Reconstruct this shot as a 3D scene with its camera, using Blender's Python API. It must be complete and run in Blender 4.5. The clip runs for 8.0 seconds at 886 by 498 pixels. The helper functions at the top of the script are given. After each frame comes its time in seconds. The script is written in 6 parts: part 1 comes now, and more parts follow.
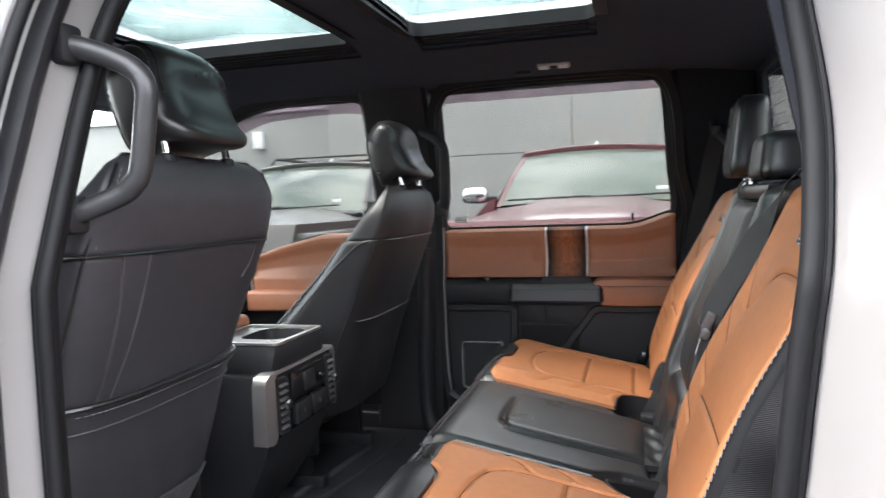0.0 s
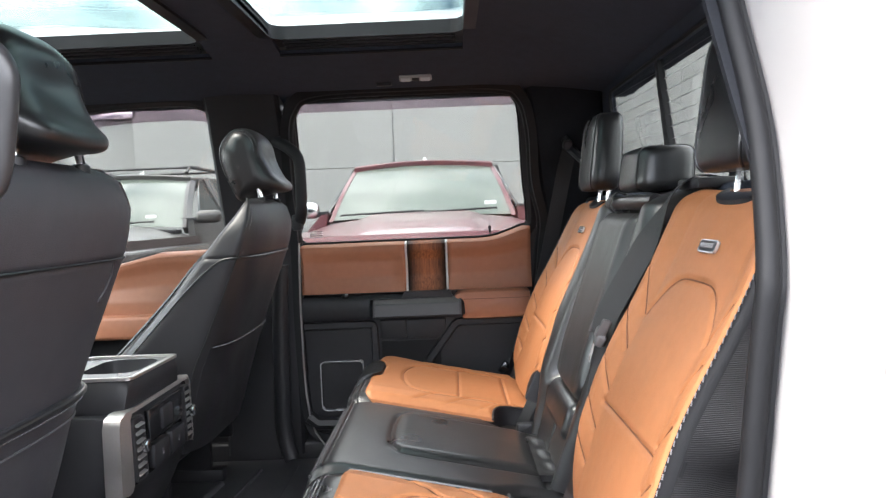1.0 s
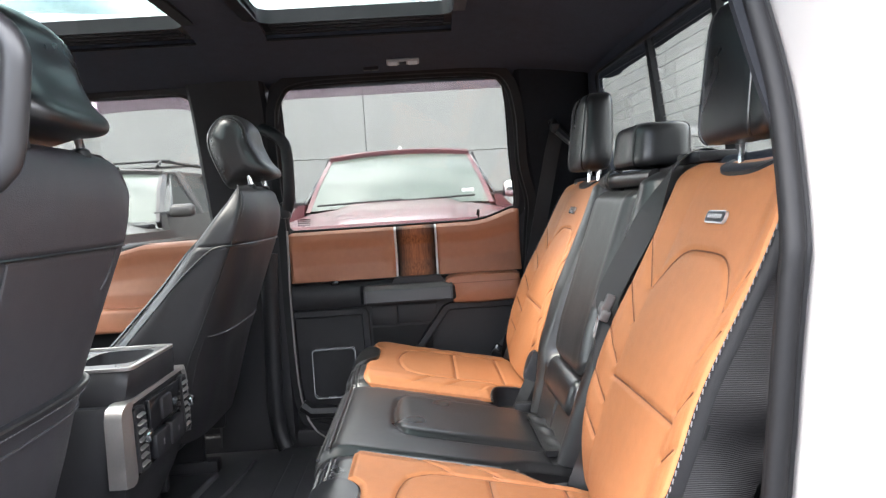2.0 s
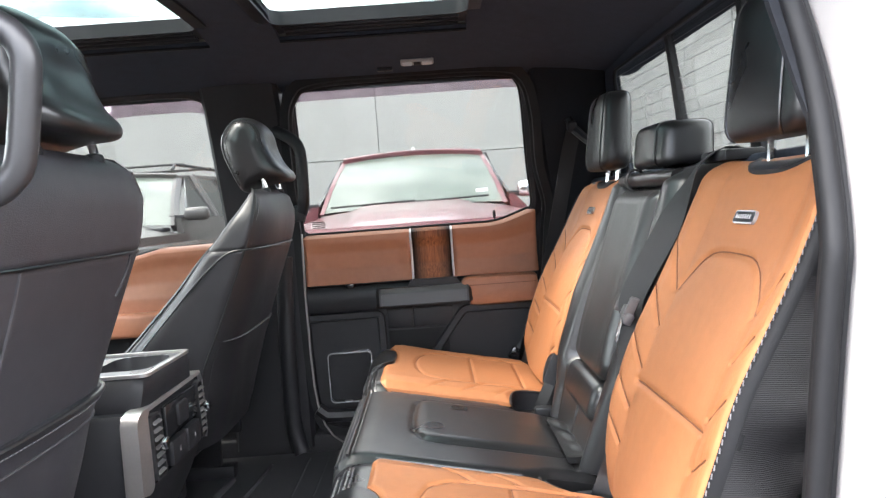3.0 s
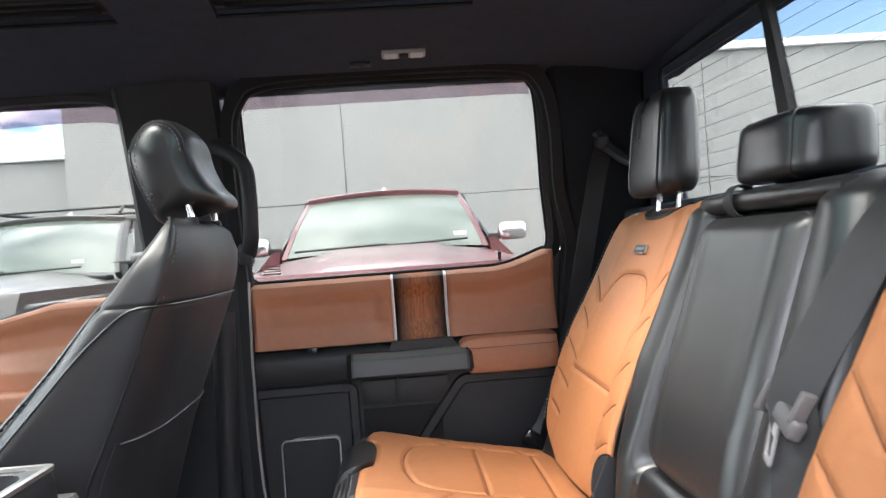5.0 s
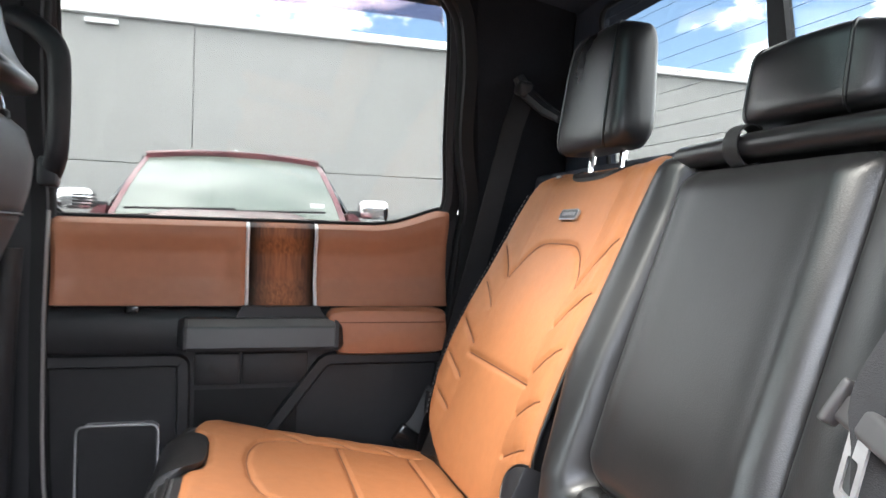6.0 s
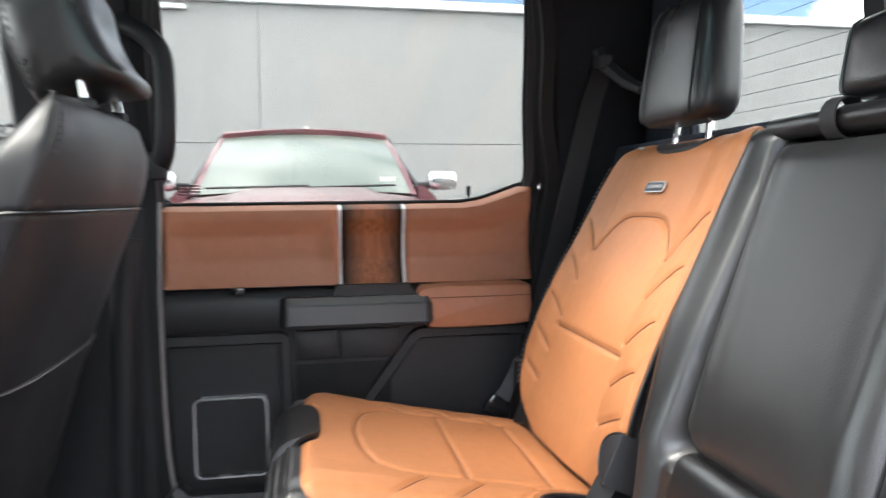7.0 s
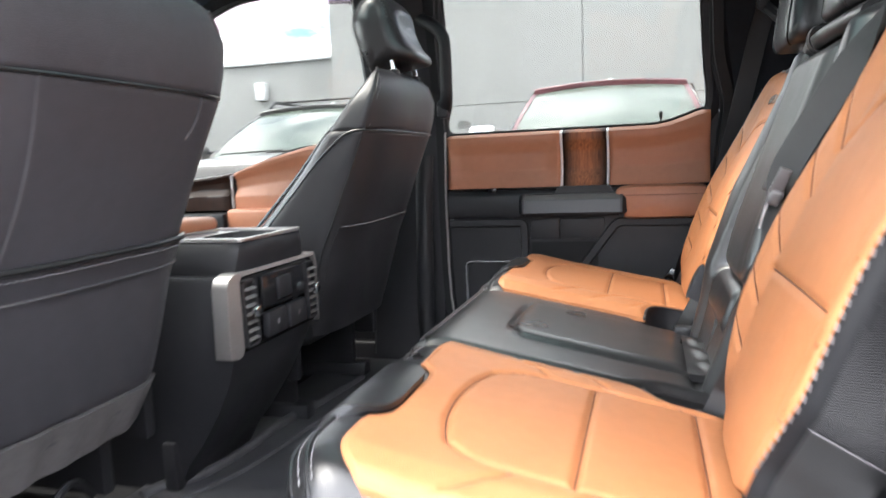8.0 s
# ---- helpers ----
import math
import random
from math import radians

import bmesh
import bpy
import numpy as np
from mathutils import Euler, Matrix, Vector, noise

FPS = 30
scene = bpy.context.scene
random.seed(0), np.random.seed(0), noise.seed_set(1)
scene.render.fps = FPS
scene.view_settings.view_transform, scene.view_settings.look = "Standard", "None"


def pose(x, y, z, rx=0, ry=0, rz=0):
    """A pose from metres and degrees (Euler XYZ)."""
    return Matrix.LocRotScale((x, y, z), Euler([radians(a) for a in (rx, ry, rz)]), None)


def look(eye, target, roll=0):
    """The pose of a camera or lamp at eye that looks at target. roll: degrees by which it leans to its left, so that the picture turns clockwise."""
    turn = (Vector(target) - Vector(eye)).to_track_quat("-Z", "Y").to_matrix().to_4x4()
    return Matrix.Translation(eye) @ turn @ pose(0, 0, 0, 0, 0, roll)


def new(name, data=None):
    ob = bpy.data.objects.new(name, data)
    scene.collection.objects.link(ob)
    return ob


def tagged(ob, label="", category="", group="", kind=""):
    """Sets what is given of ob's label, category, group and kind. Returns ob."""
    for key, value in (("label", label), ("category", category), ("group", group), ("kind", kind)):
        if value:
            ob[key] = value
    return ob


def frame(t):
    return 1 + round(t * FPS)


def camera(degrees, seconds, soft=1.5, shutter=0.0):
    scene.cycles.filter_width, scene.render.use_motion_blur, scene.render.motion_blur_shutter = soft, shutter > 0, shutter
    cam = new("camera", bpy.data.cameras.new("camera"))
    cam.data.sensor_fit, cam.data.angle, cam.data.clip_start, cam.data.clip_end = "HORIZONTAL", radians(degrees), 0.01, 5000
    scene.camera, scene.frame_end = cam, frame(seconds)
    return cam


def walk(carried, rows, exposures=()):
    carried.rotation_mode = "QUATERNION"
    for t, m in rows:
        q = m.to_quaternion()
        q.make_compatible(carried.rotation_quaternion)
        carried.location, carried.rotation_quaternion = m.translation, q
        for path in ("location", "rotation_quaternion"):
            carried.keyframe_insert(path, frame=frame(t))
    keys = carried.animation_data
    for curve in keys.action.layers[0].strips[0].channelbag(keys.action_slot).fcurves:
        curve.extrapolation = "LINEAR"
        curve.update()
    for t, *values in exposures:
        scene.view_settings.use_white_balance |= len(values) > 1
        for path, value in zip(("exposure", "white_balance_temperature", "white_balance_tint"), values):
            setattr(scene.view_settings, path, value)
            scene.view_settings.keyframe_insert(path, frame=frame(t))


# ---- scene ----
cam = camera(65.1, 8.0, soft=1.3, shutter=0.35)
PATH = [
    (0, (0.287, -1.434, 1.564), (-0.255, 0.487, 1.434), -2.0),
    (0.5, (0.17, -1.423, 1.55), (-0.026, 0.563, 1.416), -1.6),
    (1, (0.146, -1.395, 1.562), (0.121, 0.602, 1.458), -2.3),
    (2.5, (0.074, -1.397, 1.541), (0.13, 0.597, 1.395), -3.6),
    (3, (0.082, -1.372, 1.55), (0.098, 0.623, 1.418), -4.1),
    (3.5, (0.117, -1.292, 1.551), (0.134, 0.705, 1.445), -4.6),
    (4, (0.154, -1.166, 1.549), (0.194, 0.832, 1.477), -5.1),
    (5.5, (-0.016, -0.708, 1.505), (0.273, 1.271, 1.512), -1.7),
    (6, (-0.008, -0.56, 1.465), (0.544, 1.362, 1.422), 1.8),
    (6.5, (-0.037, -0.518, 1.458), (0.57, 1.383, 1.322), 2.8),
    (7, (-0.055, -0.59, 1.486), (0.314, 1.37, 1.343), -0.5),
    (7.5, (0.049, -0.911, 1.47), (-0.137, 1.077, 1.346), -2.8),
    (7.7, (0.127, -1.03, 1.434), (-0.25, 0.926, 1.26), -2.7),
    (8, (0.235, -1.196, 1.395), (-0.331, 0.706, 1.151), -2.3),
]
EXPOSURES = [(0.0, 3.32), (0.5, 3.48), (1.0, 3.65), (2.5, 3.85), (3.0, 3.92), (3.5, 3.95), (4.2, 3.88), (5.5, 3.82), (6.5, 3.85), (7.0, 3.88), (7.5, 3.99), (7.75, 4.0), (8.0, 3.92)]
walk(cam, [(t, look(eye, target, roll)) for t, eye, target, roll in PATH], EXPOSURES)

# ---- world, sun ----
def make_world():
    w = bpy.data.worlds.new("sky")
    scene.world = w
    w.use_nodes = True
    nt = w.node_tree
    nt.nodes.clear()
    out = nt.nodes.new("ShaderNodeOutputWorld")
    bg = nt.nodes.new("ShaderNodeBackground")
    sky = nt.nodes.new("ShaderNodeTexSky")
    sky.sky_type, sky.sun_disc = "NISHITA", False
    sky.sun_elevation, sky.sun_rotation = radians(SUN_ELEV), radians(SUN_ROT)
    sky.dust_density, sky.ozone_density = 0.5, 2.5
    tc = nt.nodes.new("ShaderNodeTexCoord")
    mp = nt.nodes.new("ShaderNodeMapping")
    mp.inputs["Scale"].default_value = (2.2, 2.2, 5.0)
    mp.inputs["Location"].default_value = (1.3, 0.4, 0.2)
    mp.inputs["Rotation"].default_value = (0.0, 0.0, radians(-73))
    nz = nt.nodes.new("ShaderNodeTexNoise")
    nz.inputs["Scale"].default_value, nz.inputs["Detail"].default_value = 1.6, 7.0
    nz.inputs["Roughness"].default_value = 0.55
    ramp = nt.nodes.new("ShaderNodeValToRGB")
    ramp.color_ramp.elements[0].position, ramp.color_ramp.elements[1].position = 0.43, 0.60
    shade = nt.nodes.new("ShaderNodeValToRGB")
    shade.color_ramp.elements[0].position, shade.color_ramp.elements[1].position = 0.42, 0.75
    shade.color_ramp.elements[0].color = (13.6, 13.5, 13.7, 1)
    shade.color_ramp.elements[1].color = (7.6, 7.7, 8.1, 1)
    mix = nt.nodes.new("ShaderNodeMix")
    mix.data_type = "RGBA"
    nt.links.new(tc.outputs["Generated"], mp.inputs["Vector"])
    nt.links.new(mp.outputs["Vector"], nz.inputs["Vector"])
    nt.links.new(nz.outputs["Fac"], ramp.inputs["Fac"])
    nt.links.new(nz.outputs["Fac"], shade.inputs["Fac"])
    nt.links.new(ramp.outputs["Color"], mix.inputs["Factor"])
    dim = nt.nodes.new("ShaderNodeVectorMath")
    dim.operation = "SCALE"
    dim.inputs["Scale"].default_value = 0.36
    nt.links.new(sky.outputs["Color"], dim.inputs[0])
    nt.links.new(dim.outputs["Vector"], mix.inputs["A"])
    nt.links.new(shade.outputs["Color"], mix.inputs["B"])
    nt.links.new(mix.outputs["Result"], bg.inputs["Color"])
    bg.inputs["Strength"].default_value = SKY
    nt.links.new(bg.outputs["Background"], out.inputs["Surface"])


SUN_ELEV, SUN_ROT, SKY = 57.0, 248.0, 0.15
make_world()
sun = new("sun", bpy.data.lights.new("sun", "SUN"))
sun.data.energy, sun.data.angle, sun.data.color = 0.7, radians(24), (1.0, 0.95, 0.88)
_a, _e = radians(SUN_ROT), radians(SUN_ELEV)
sun.matrix_world = look((40 * math.sin(_a) * math.cos(_e), 40 * math.cos(_a) * math.cos(_e), 40 * math.sin(_e)), (0, 0, 0))


# ---- materials ----
def material(name, base, rough=0.5, metal=0.0, vary=0.12, grain=40.0, bump=0.0, bump_scale=300.0, coat=0.0, spec=0.5, cells=False, stretch=None, ior=1.5, coat_rough=0.06):
    """Surface with colour variation at two scales, uneven gloss and fine relief, in metres."""
    m = bpy.data.materials.new(name)
    m.use_nodes = True
    nt = m.node_tree
    p = nt.nodes["Principled BSDF"]
    geo = nt.nodes.new("ShaderNodeNewGeometry")
    vec = geo.outputs["Position"]
    if stretch:
        mp = nt.nodes.new("ShaderNodeMapping")
        mp.inputs["Scale"].default_value = stretch
        nt.links.new(vec, mp.inputs["Vector"])
        vec = mp.outputs["Vector"]
    big = nt.nodes.new("ShaderNodeTexNoise")
    big.inputs["Scale"].default_value, big.inputs["Detail"].default_value = grain * 0.12, 4
    fine = nt.nodes.new("ShaderNodeTexNoise")
    fine.inputs["Scale"].default_value, fine.inputs["Detail"].default_value = grain, 6
    add = nt.nodes.new("ShaderNodeMath")
    add.operation = "ADD"
    nt.links.new(vec, big.inputs["Vector"])
    nt.links.new(vec, fine.inputs["Vector"])
    nt.links.new(big.outputs["Fac"], add.inputs[0])
    nt.links.new(fine.outputs["Fac"], add.inputs[1])
    ramp = nt.nodes.new("ShaderNodeMapRange")
    ramp.inputs["From Min"].default_value, ramp.inputs["From Max"].default_value = 0.6, 1.4
    ramp.inputs["To Min"].default_value, ramp.inputs["To Max"].default_value = 1 - vary, 1 + vary
    nt.links.new(add.outputs[0], ramp.inputs["Value"])
    mul = nt.nodes.new("ShaderNodeVectorMath")
    mul.operation = "SCALE"
    mul.inputs[0].default_value = base
    nt.links.new(ramp.outputs["Result"], mul.inputs["Scale"])
    nt.links.new(mul.outputs["Vector"], p.inputs["Base Color"])
    rr = nt.nodes.new("ShaderNodeMapRange")
    rr.inputs["From Min"].default_value, rr.inputs["From Max"].default_value = 0.3, 0.7
    rr.inputs["To Min"].default_value, rr.inputs["To Max"].default_value = max(0.0, rough - 0.06), min(1.0, rough + 0.06)
    nt.links.new(big.outputs["Fac"], rr.inputs["Value"])
    nt.links.new(rr.outputs["Result"], p.inputs["Roughness"])
    p.inputs["Metallic"].default_value = metal
    p.inputs["Coat Weight"].default_value = coat
    p.inputs["Coat Roughness"].default_value = coat_rough
    p.inputs["Specular IOR Level"].default_value = spec
    p.inputs["IOR"].default_value = ior
    if bump:
        if cells:
            tex = nt.nodes.new("ShaderNodeTexVoronoi")
            tex.inputs["Scale"].default_value = bump_scale
            source = tex.outputs["Distance"]
        else:
            tex = nt.nodes.new("ShaderNodeTexNoise")
            tex.inputs["Scale"].default_value, tex.inputs["Detail"].default_value = bump_scale, 3
            source = tex.outputs["Fac"]
        nt.links.new(vec, tex.inputs["Vector"])
        b = nt.nodes.new("ShaderNodeBump")
        b.inputs["Strength"].default_value, b.inputs["Distance"].default_value = bump, 0.002
        nt.links.new(source, b.inputs["Height"])
        nt.links.new(b.outputs["Normal"], p.inputs["Normal"])
    return m


def glass(name, tint, rough=0.0):
    m = bpy.data.materials.new(name)
    m.use_nodes = True
    nt = m.node_tree
    nt.nodes.clear()
    out = nt.nodes.new("ShaderNodeOutputMaterial")
    tr = nt.nodes.new("ShaderNodeBsdfTransparent")
    gl = nt.nodes.new("ShaderNodeBsdfGlossy")
    fr = nt.nodes.new("ShaderNodeLayerWeight")
    pw = nt.nodes.new("ShaderNodeMath")
    pw.operation = "POWER"
    pw.inputs[1].default_value = 4.0
    ml = nt.nodes.new("ShaderNodeMath")
    ml.operation = "MULTIPLY_ADD"
    ml.inputs[1].default_value, ml.inputs[2].default_value = 0.9, 0.03
    mx = nt.nodes.new("ShaderNodeMixShader")
    fr.inputs["Blend"].default_value = 0.5
    nt.links.new(fr.outputs["Facing"], pw.inputs[0])
    nt.links.new(pw.outputs[0], ml.inputs[0])
    tr.inputs["Color"].default_value = (*tint, 1)
    gl.inputs["Roughness"].default_value = rough
    nt.links.new(ml.outputs[0], mx.inputs["Fac"])
    nt.links.new(tr.outputs["BSDF"], mx.inputs[1])
    nt.links.new(gl.outputs["BSDF"], mx.inputs[2])
    nt.links.new(mx.outputs["Shader"], out.inputs["Surface"])
    return m


TAN = material("tan_leather", (0.37, 0.148, 0.061), 0.50, vary=0.10, grain=60, spec=0.24, bump=0.14, bump_scale=700, cells=True)
TAN_SEAM = material("brown_seam", (0.15, 0.055, 0.024), 0.7, vary=0.1)
HANDLE = material("satin_black", (0.024, 0.0235, 0.025), 0.36, vary=0.08, grain=80)
TAN_DOOR = material("tan_vinyl", (0.34, 0.134, 0.070), 0.5, vary=0.08, grain=60, bump=0.12, bump_scale=800, cells=True)
BLACK = material("black_leather", (0.009, 0.009, 0.0095), 0.32, vary=0.18, grain=50, bump=0.08, bump_scale=650, cells=True, spec=0.62)
BLACK_HARD = material("black_plastic", (0.013, 0.013, 0.015), 0.48, vary=0.15, grain=60, bump=0.10, bump_scale=900, cells=True, spec=0.35)
TRAY = material("glossy_black_plastic", (0.03, 0.03, 0.031), 0.30, vary=0.1, spec=0.6)
GREY_PLASTIC = material("grey_plastic", (0.085, 0.083, 0.085), 0.42, vary=0.1, grain=60)
RIB = material("black_moulded_plastic", (0.016, 0.016, 0.018), 0.5, vary=0.15, grain=60, bump=0.10, bump_scale=900, cells=True, spec=0.35)
BLACK_GLOSS = material("gloss_black", (0.010, 0.010, 0.011), 0.14, vary=0.1)
CLOTH = material("black_headlining", (0.048, 0.055, 0.073), 0.95, vary=0.2, grain=300, bump=0.2, bump_scale=1500, spec=0.2)
NYLON = material("ribbed_nylon", (0.012, 0.012, 0.0135), 0.6, vary=0.1, spec=0.25, bump=0.18, bump_scale=160, stretch=(0.06, 0.06, 3.0))
def ribs(m):
    """Fine woven ribs across a fabric."""
    nt = m.node_tree
    p = nt.nodes["Principled BSDF"]
    geo = nt.nodes.new("ShaderNodeNewGeometry")
    wv = nt.nodes.new("ShaderNodeTexWave")
    wv.bands_direction = "Z"
    wv.inputs["Scale"].default_value, wv.inputs["Distortion"].default_value = 165.0, 0.5
    wv.inputs["Detail"].default_value, wv.inputs["Detail Scale"].default_value = 1.0, 0.4
    r = nt.nodes.new("ShaderNodeValToRGB")
    r.color_ramp.elements[0].color, r.color_ramp.elements[1].color = (0.004, 0.004, 0.0045, 1), (0.020, 0.019, 0.021, 1)
    b = nt.nodes.new("ShaderNodeBump")
    b.inputs["Strength"].default_value, b.inputs["Distance"].default_value = 0.5, 0.001
    nt.links.new(geo.outputs["Position"], wv.inputs["Vector"])
    nt.links.new(wv.outputs["Fac"], r.inputs["Fac"])
    nt.links.new(r.outputs["Color"], p.inputs["Base Color"])
    nt.links.new(wv.outputs["Fac"], b.inputs["Height"])
    nt.links.new(b.outputs["Normal"], p.inputs["Normal"])


ribs(NYLON)
WEB = material("belt_webbing", (0.010, 0.010, 0.011), 0.6, vary=0.12, grain=200, bump=0.25, bump_scale=900, stretch=(1, 1, 1))
RUBBER = material("black_rubber", (0.008, 0.008, 0.009), 0.55, vary=0.12, grain=30, spec=0.22)
SKIRT = material("grey_fabric", (0.085, 0.078, 0.080), 0.85, vary=0.2, grain=80, bump=0.3, bump_scale=600)
LINER = material("floor_liner_rubber", (0.040, 0.040, 0.044), 0.5, vary=0.15, grain=30, bump=0.1, bump_scale=900)
CARPET = material("black_carpet", (0.016, 0.016, 0.017), 0.9, vary=0.25, grain=120, bump=0.4, bump_scale=700)
CHROME = material("chrome", (0.75, 0.75, 0.76), 0.10, metal=1.0, vary=0.03)
SATIN = material("satin_metal", (0.52, 0.50, 0.485), 0.42, metal=1.0, vary=0.05, grain=200)
BADGE = material("badge_silver", (0.55, 0.55, 0.56), 0.24, metal=0.6, vary=0.04)
BRIGHT = material("bright_trim", (0.72, 0.72, 0.73), 0.3, metal=0.25, vary=0.03)
SATIN_LEATHER = material("satin_black_leather", (0.013, 0.013, 0.0135), 0.36, vary=0.18, grain=50, bump=0.08, bump_scale=650, cells=True, spec=0.72)
# front seat leather twice: base lifted for haze (driver), then darkened for shade (passenger)
DULL = material("black_vinyl", (0.034, 0.033, 0.038), 0.48, vary=0.18, grain=50, bump=0.14, bump_scale=600, cells=True, spec=0.5)
DULL_SHADED = material("black_leather_shaded", (0.014, 0.0138, 0.0155), 0.44, vary=0.18, grain=50, bump=0.10, bump_scale=600, cells=True, spec=0.55)
BAND = material("matt_black_vinyl", (0.007, 0.007, 0.008), 0.6, vary=0.12, grain=60, bump=0.1, bump_scale=900, spec=0.18)
SPEAKER = material("speaker_mesh", (0.016, 0.016, 0.018), 0.5, vary=0.1, grain=60, bump=0.5, bump_scale=800, cells=True, spec=0.4)
PILLAR = material("pillar_cloth", (0.015, 0.016, 0.019), 0.95, vary=0.2, grain=300, bump=0.2, bump_scale=1500, spec=0.15)
SEAM = material("seam_piping", (0.048, 0.046, 0.050), 0.5, vary=0.1)
STITCH = material("grey_thread", (0.16, 0.155, 0.16), 0.8, vary=0.1)
WHITE = material("white_paint", (0.230, 0.218, 0.212), 0.25, vary=0.02, grain=8, coat=0.4)
RED = material("red_paint", (0.12, 0.036, 0.042), 0.34, metal=0.1, vary=0.06, grain=900, coat=0.55)
SIDE_GLASS = material("side_glass", (0.018, 0.020, 0.020), 0.12, vary=0.1)
GREY = material("grey_paint", (0.065, 0.060, 0.058), 0.34, metal=0.2, vary=0.06, grain=900, coat=0.3)
TYRE = material("tyre_rubber", (0.02, 0.02, 0.02), 0.8, vary=0.2)
SCREEN = material("windscreen", (0.095, 0.115, 0.096), 0.20, vary=0.2, grain=6, spec=0.5, ior=1.65)
PANEL = material("wall_panel_paint", (0.27, 0.27, 0.262), 0.75, vary=0.05, grain=6, bump=0.1, bump_scale=60)
COPING = material("white_metal", (0.72, 0.73, 0.74), 0.4, vary=0.04)
ASPHALT = material("asphalt", (0.06, 0.06, 0.062), 0.9, vary=0.25, grain=30, bump=0.5, bump_scale=150)
PAINT = material("line_paint", (0.65, 0.65, 0.62), 0.7, vary=0.15, grain=40)
GLASS = glass("window_glass", (0.565, 0.575, 0.56))
CLEAR = glass("windscreen_glass", (0.82, 0.84, 0.82))
ROOF_GLASS = glass("roof_glass", (0.35, 0.42, 0.41))
SMOKE = glass("smoked_acrylic", (0.70, 0.62, 0.67))


def wood_material():
    m = material("figured_walnut", (0.12, 0.045, 0.02), 0.50, vary=0.1, spec=0.25)
    nt = m.node_tree
    p = nt.nodes["Principled BSDF"]
    geo = nt.nodes.new("ShaderNodeNewGeometry")
    mp = nt.nodes.new("ShaderNodeMapping")
    mp.inputs["Scale"].default_value = (150, 150, 7)
    wv = nt.nodes.new("ShaderNodeTexNoise")
    wv.inputs["Scale"].default_value, wv.inputs["Detail"].default_value = 1.5, 6
    wv.inputs["Distortion"].default_value = 0.8
    r = nt.nodes.new("ShaderNodeValToRGB")
    r.color_ramp.elements[0].position, r.color_ramp.elements[1].position = 0.30, 0.70
    r.color_ramp.elements[0].color, r.color_ramp.elements[1].color = (0.15, 0.048, 0.020, 1), (0.36, 0.125, 0.050, 1)
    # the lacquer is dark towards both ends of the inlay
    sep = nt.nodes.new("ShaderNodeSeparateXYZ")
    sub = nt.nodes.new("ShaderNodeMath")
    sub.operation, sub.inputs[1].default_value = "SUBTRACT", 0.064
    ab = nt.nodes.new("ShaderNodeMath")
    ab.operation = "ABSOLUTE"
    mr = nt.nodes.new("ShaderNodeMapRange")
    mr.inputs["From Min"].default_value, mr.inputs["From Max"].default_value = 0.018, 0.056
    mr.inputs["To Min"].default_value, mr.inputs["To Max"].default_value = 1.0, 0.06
    sc = nt.nodes.new("ShaderNodeVectorMath")
    sc.operation = "SCALE"
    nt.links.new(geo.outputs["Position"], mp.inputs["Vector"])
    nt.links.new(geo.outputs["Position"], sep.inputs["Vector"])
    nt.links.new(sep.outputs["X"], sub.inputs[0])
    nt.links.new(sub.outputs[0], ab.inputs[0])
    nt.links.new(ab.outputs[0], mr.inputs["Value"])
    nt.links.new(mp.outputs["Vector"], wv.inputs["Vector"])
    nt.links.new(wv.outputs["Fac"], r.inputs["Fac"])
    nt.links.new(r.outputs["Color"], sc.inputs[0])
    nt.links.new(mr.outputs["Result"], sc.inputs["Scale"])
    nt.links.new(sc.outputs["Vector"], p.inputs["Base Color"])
    return m


WOOD = wood_material()


# ---- mesh helpers ----
def thing(name, at, label="", category="", group="", kind=""):
    ob = new(name)
    ob.location, ob.empty_display_size = at, 0.05
    return tagged(ob, label, category, group, kind)


def part(name, bm, mat, parent=None, label="", smooth=True):
    """One mesh object in world metres, under a thing or a part."""
    base = Vector((0, 0, 0))
    o = parent
    while o:
        base += o.location
        o = o.parent
    bmesh.ops.recalc_face_normals(bm, faces=bm.faces)
    me = bpy.data.meshes.new(name)
    if base.length:
        bmesh.ops.translate(bm, verts=bm.verts, vec=-base)
    bm.to_mesh(me)
    bm.free()
    me.materials.append(mat)
    if smooth:
        me.polygons.foreach_set("use_smooth", [True] * len(me.polygons))
        me.set_sharp_from_angle(angle=radians(38))
    ob = new(name, me)
    ob.parent = parent
    if label:
        ob["label"] = label
    if name == "stitching":
        tagged(ob, label, kind="stuff")
    return ob


def rbox(x0, x1, y0, y1, z0, z1, bevel=0.005, seg=2, bm=None, m=None):
    """A box with rounded edges; m turns it about its middle."""
    bm = bm or bmesh.new()
    mid = Vector(((x0 + x1) / 2, (y0 + y1) / 2, (z0 + z1) / 2))
    tmp = bmesh.new()
    bmesh.ops.create_cube(tmp, size=1.0, matrix=Matrix.Diagonal((abs(x1 - x0), abs(y1 - y0), abs(z1 - z0), 1)))
    if bevel:
        bmesh.ops.bevel(tmp, geom=tmp.edges[:], offset=bevel, segments=seg, profile=0.5, affect="EDGES")
    bmesh.ops.transform(tmp, verts=tmp.verts, matrix=Matrix.Translation(mid) @ (m or Matrix()))
    join(bm, tmp)
    return bm


def join(bm, tmp):
    me = bpy.data.meshes.new("tmp")
    tmp.to_mesh(me)
    tmp.free()
    bm.from_mesh(me)
    bpy.data.meshes.remove(me)
    return bm


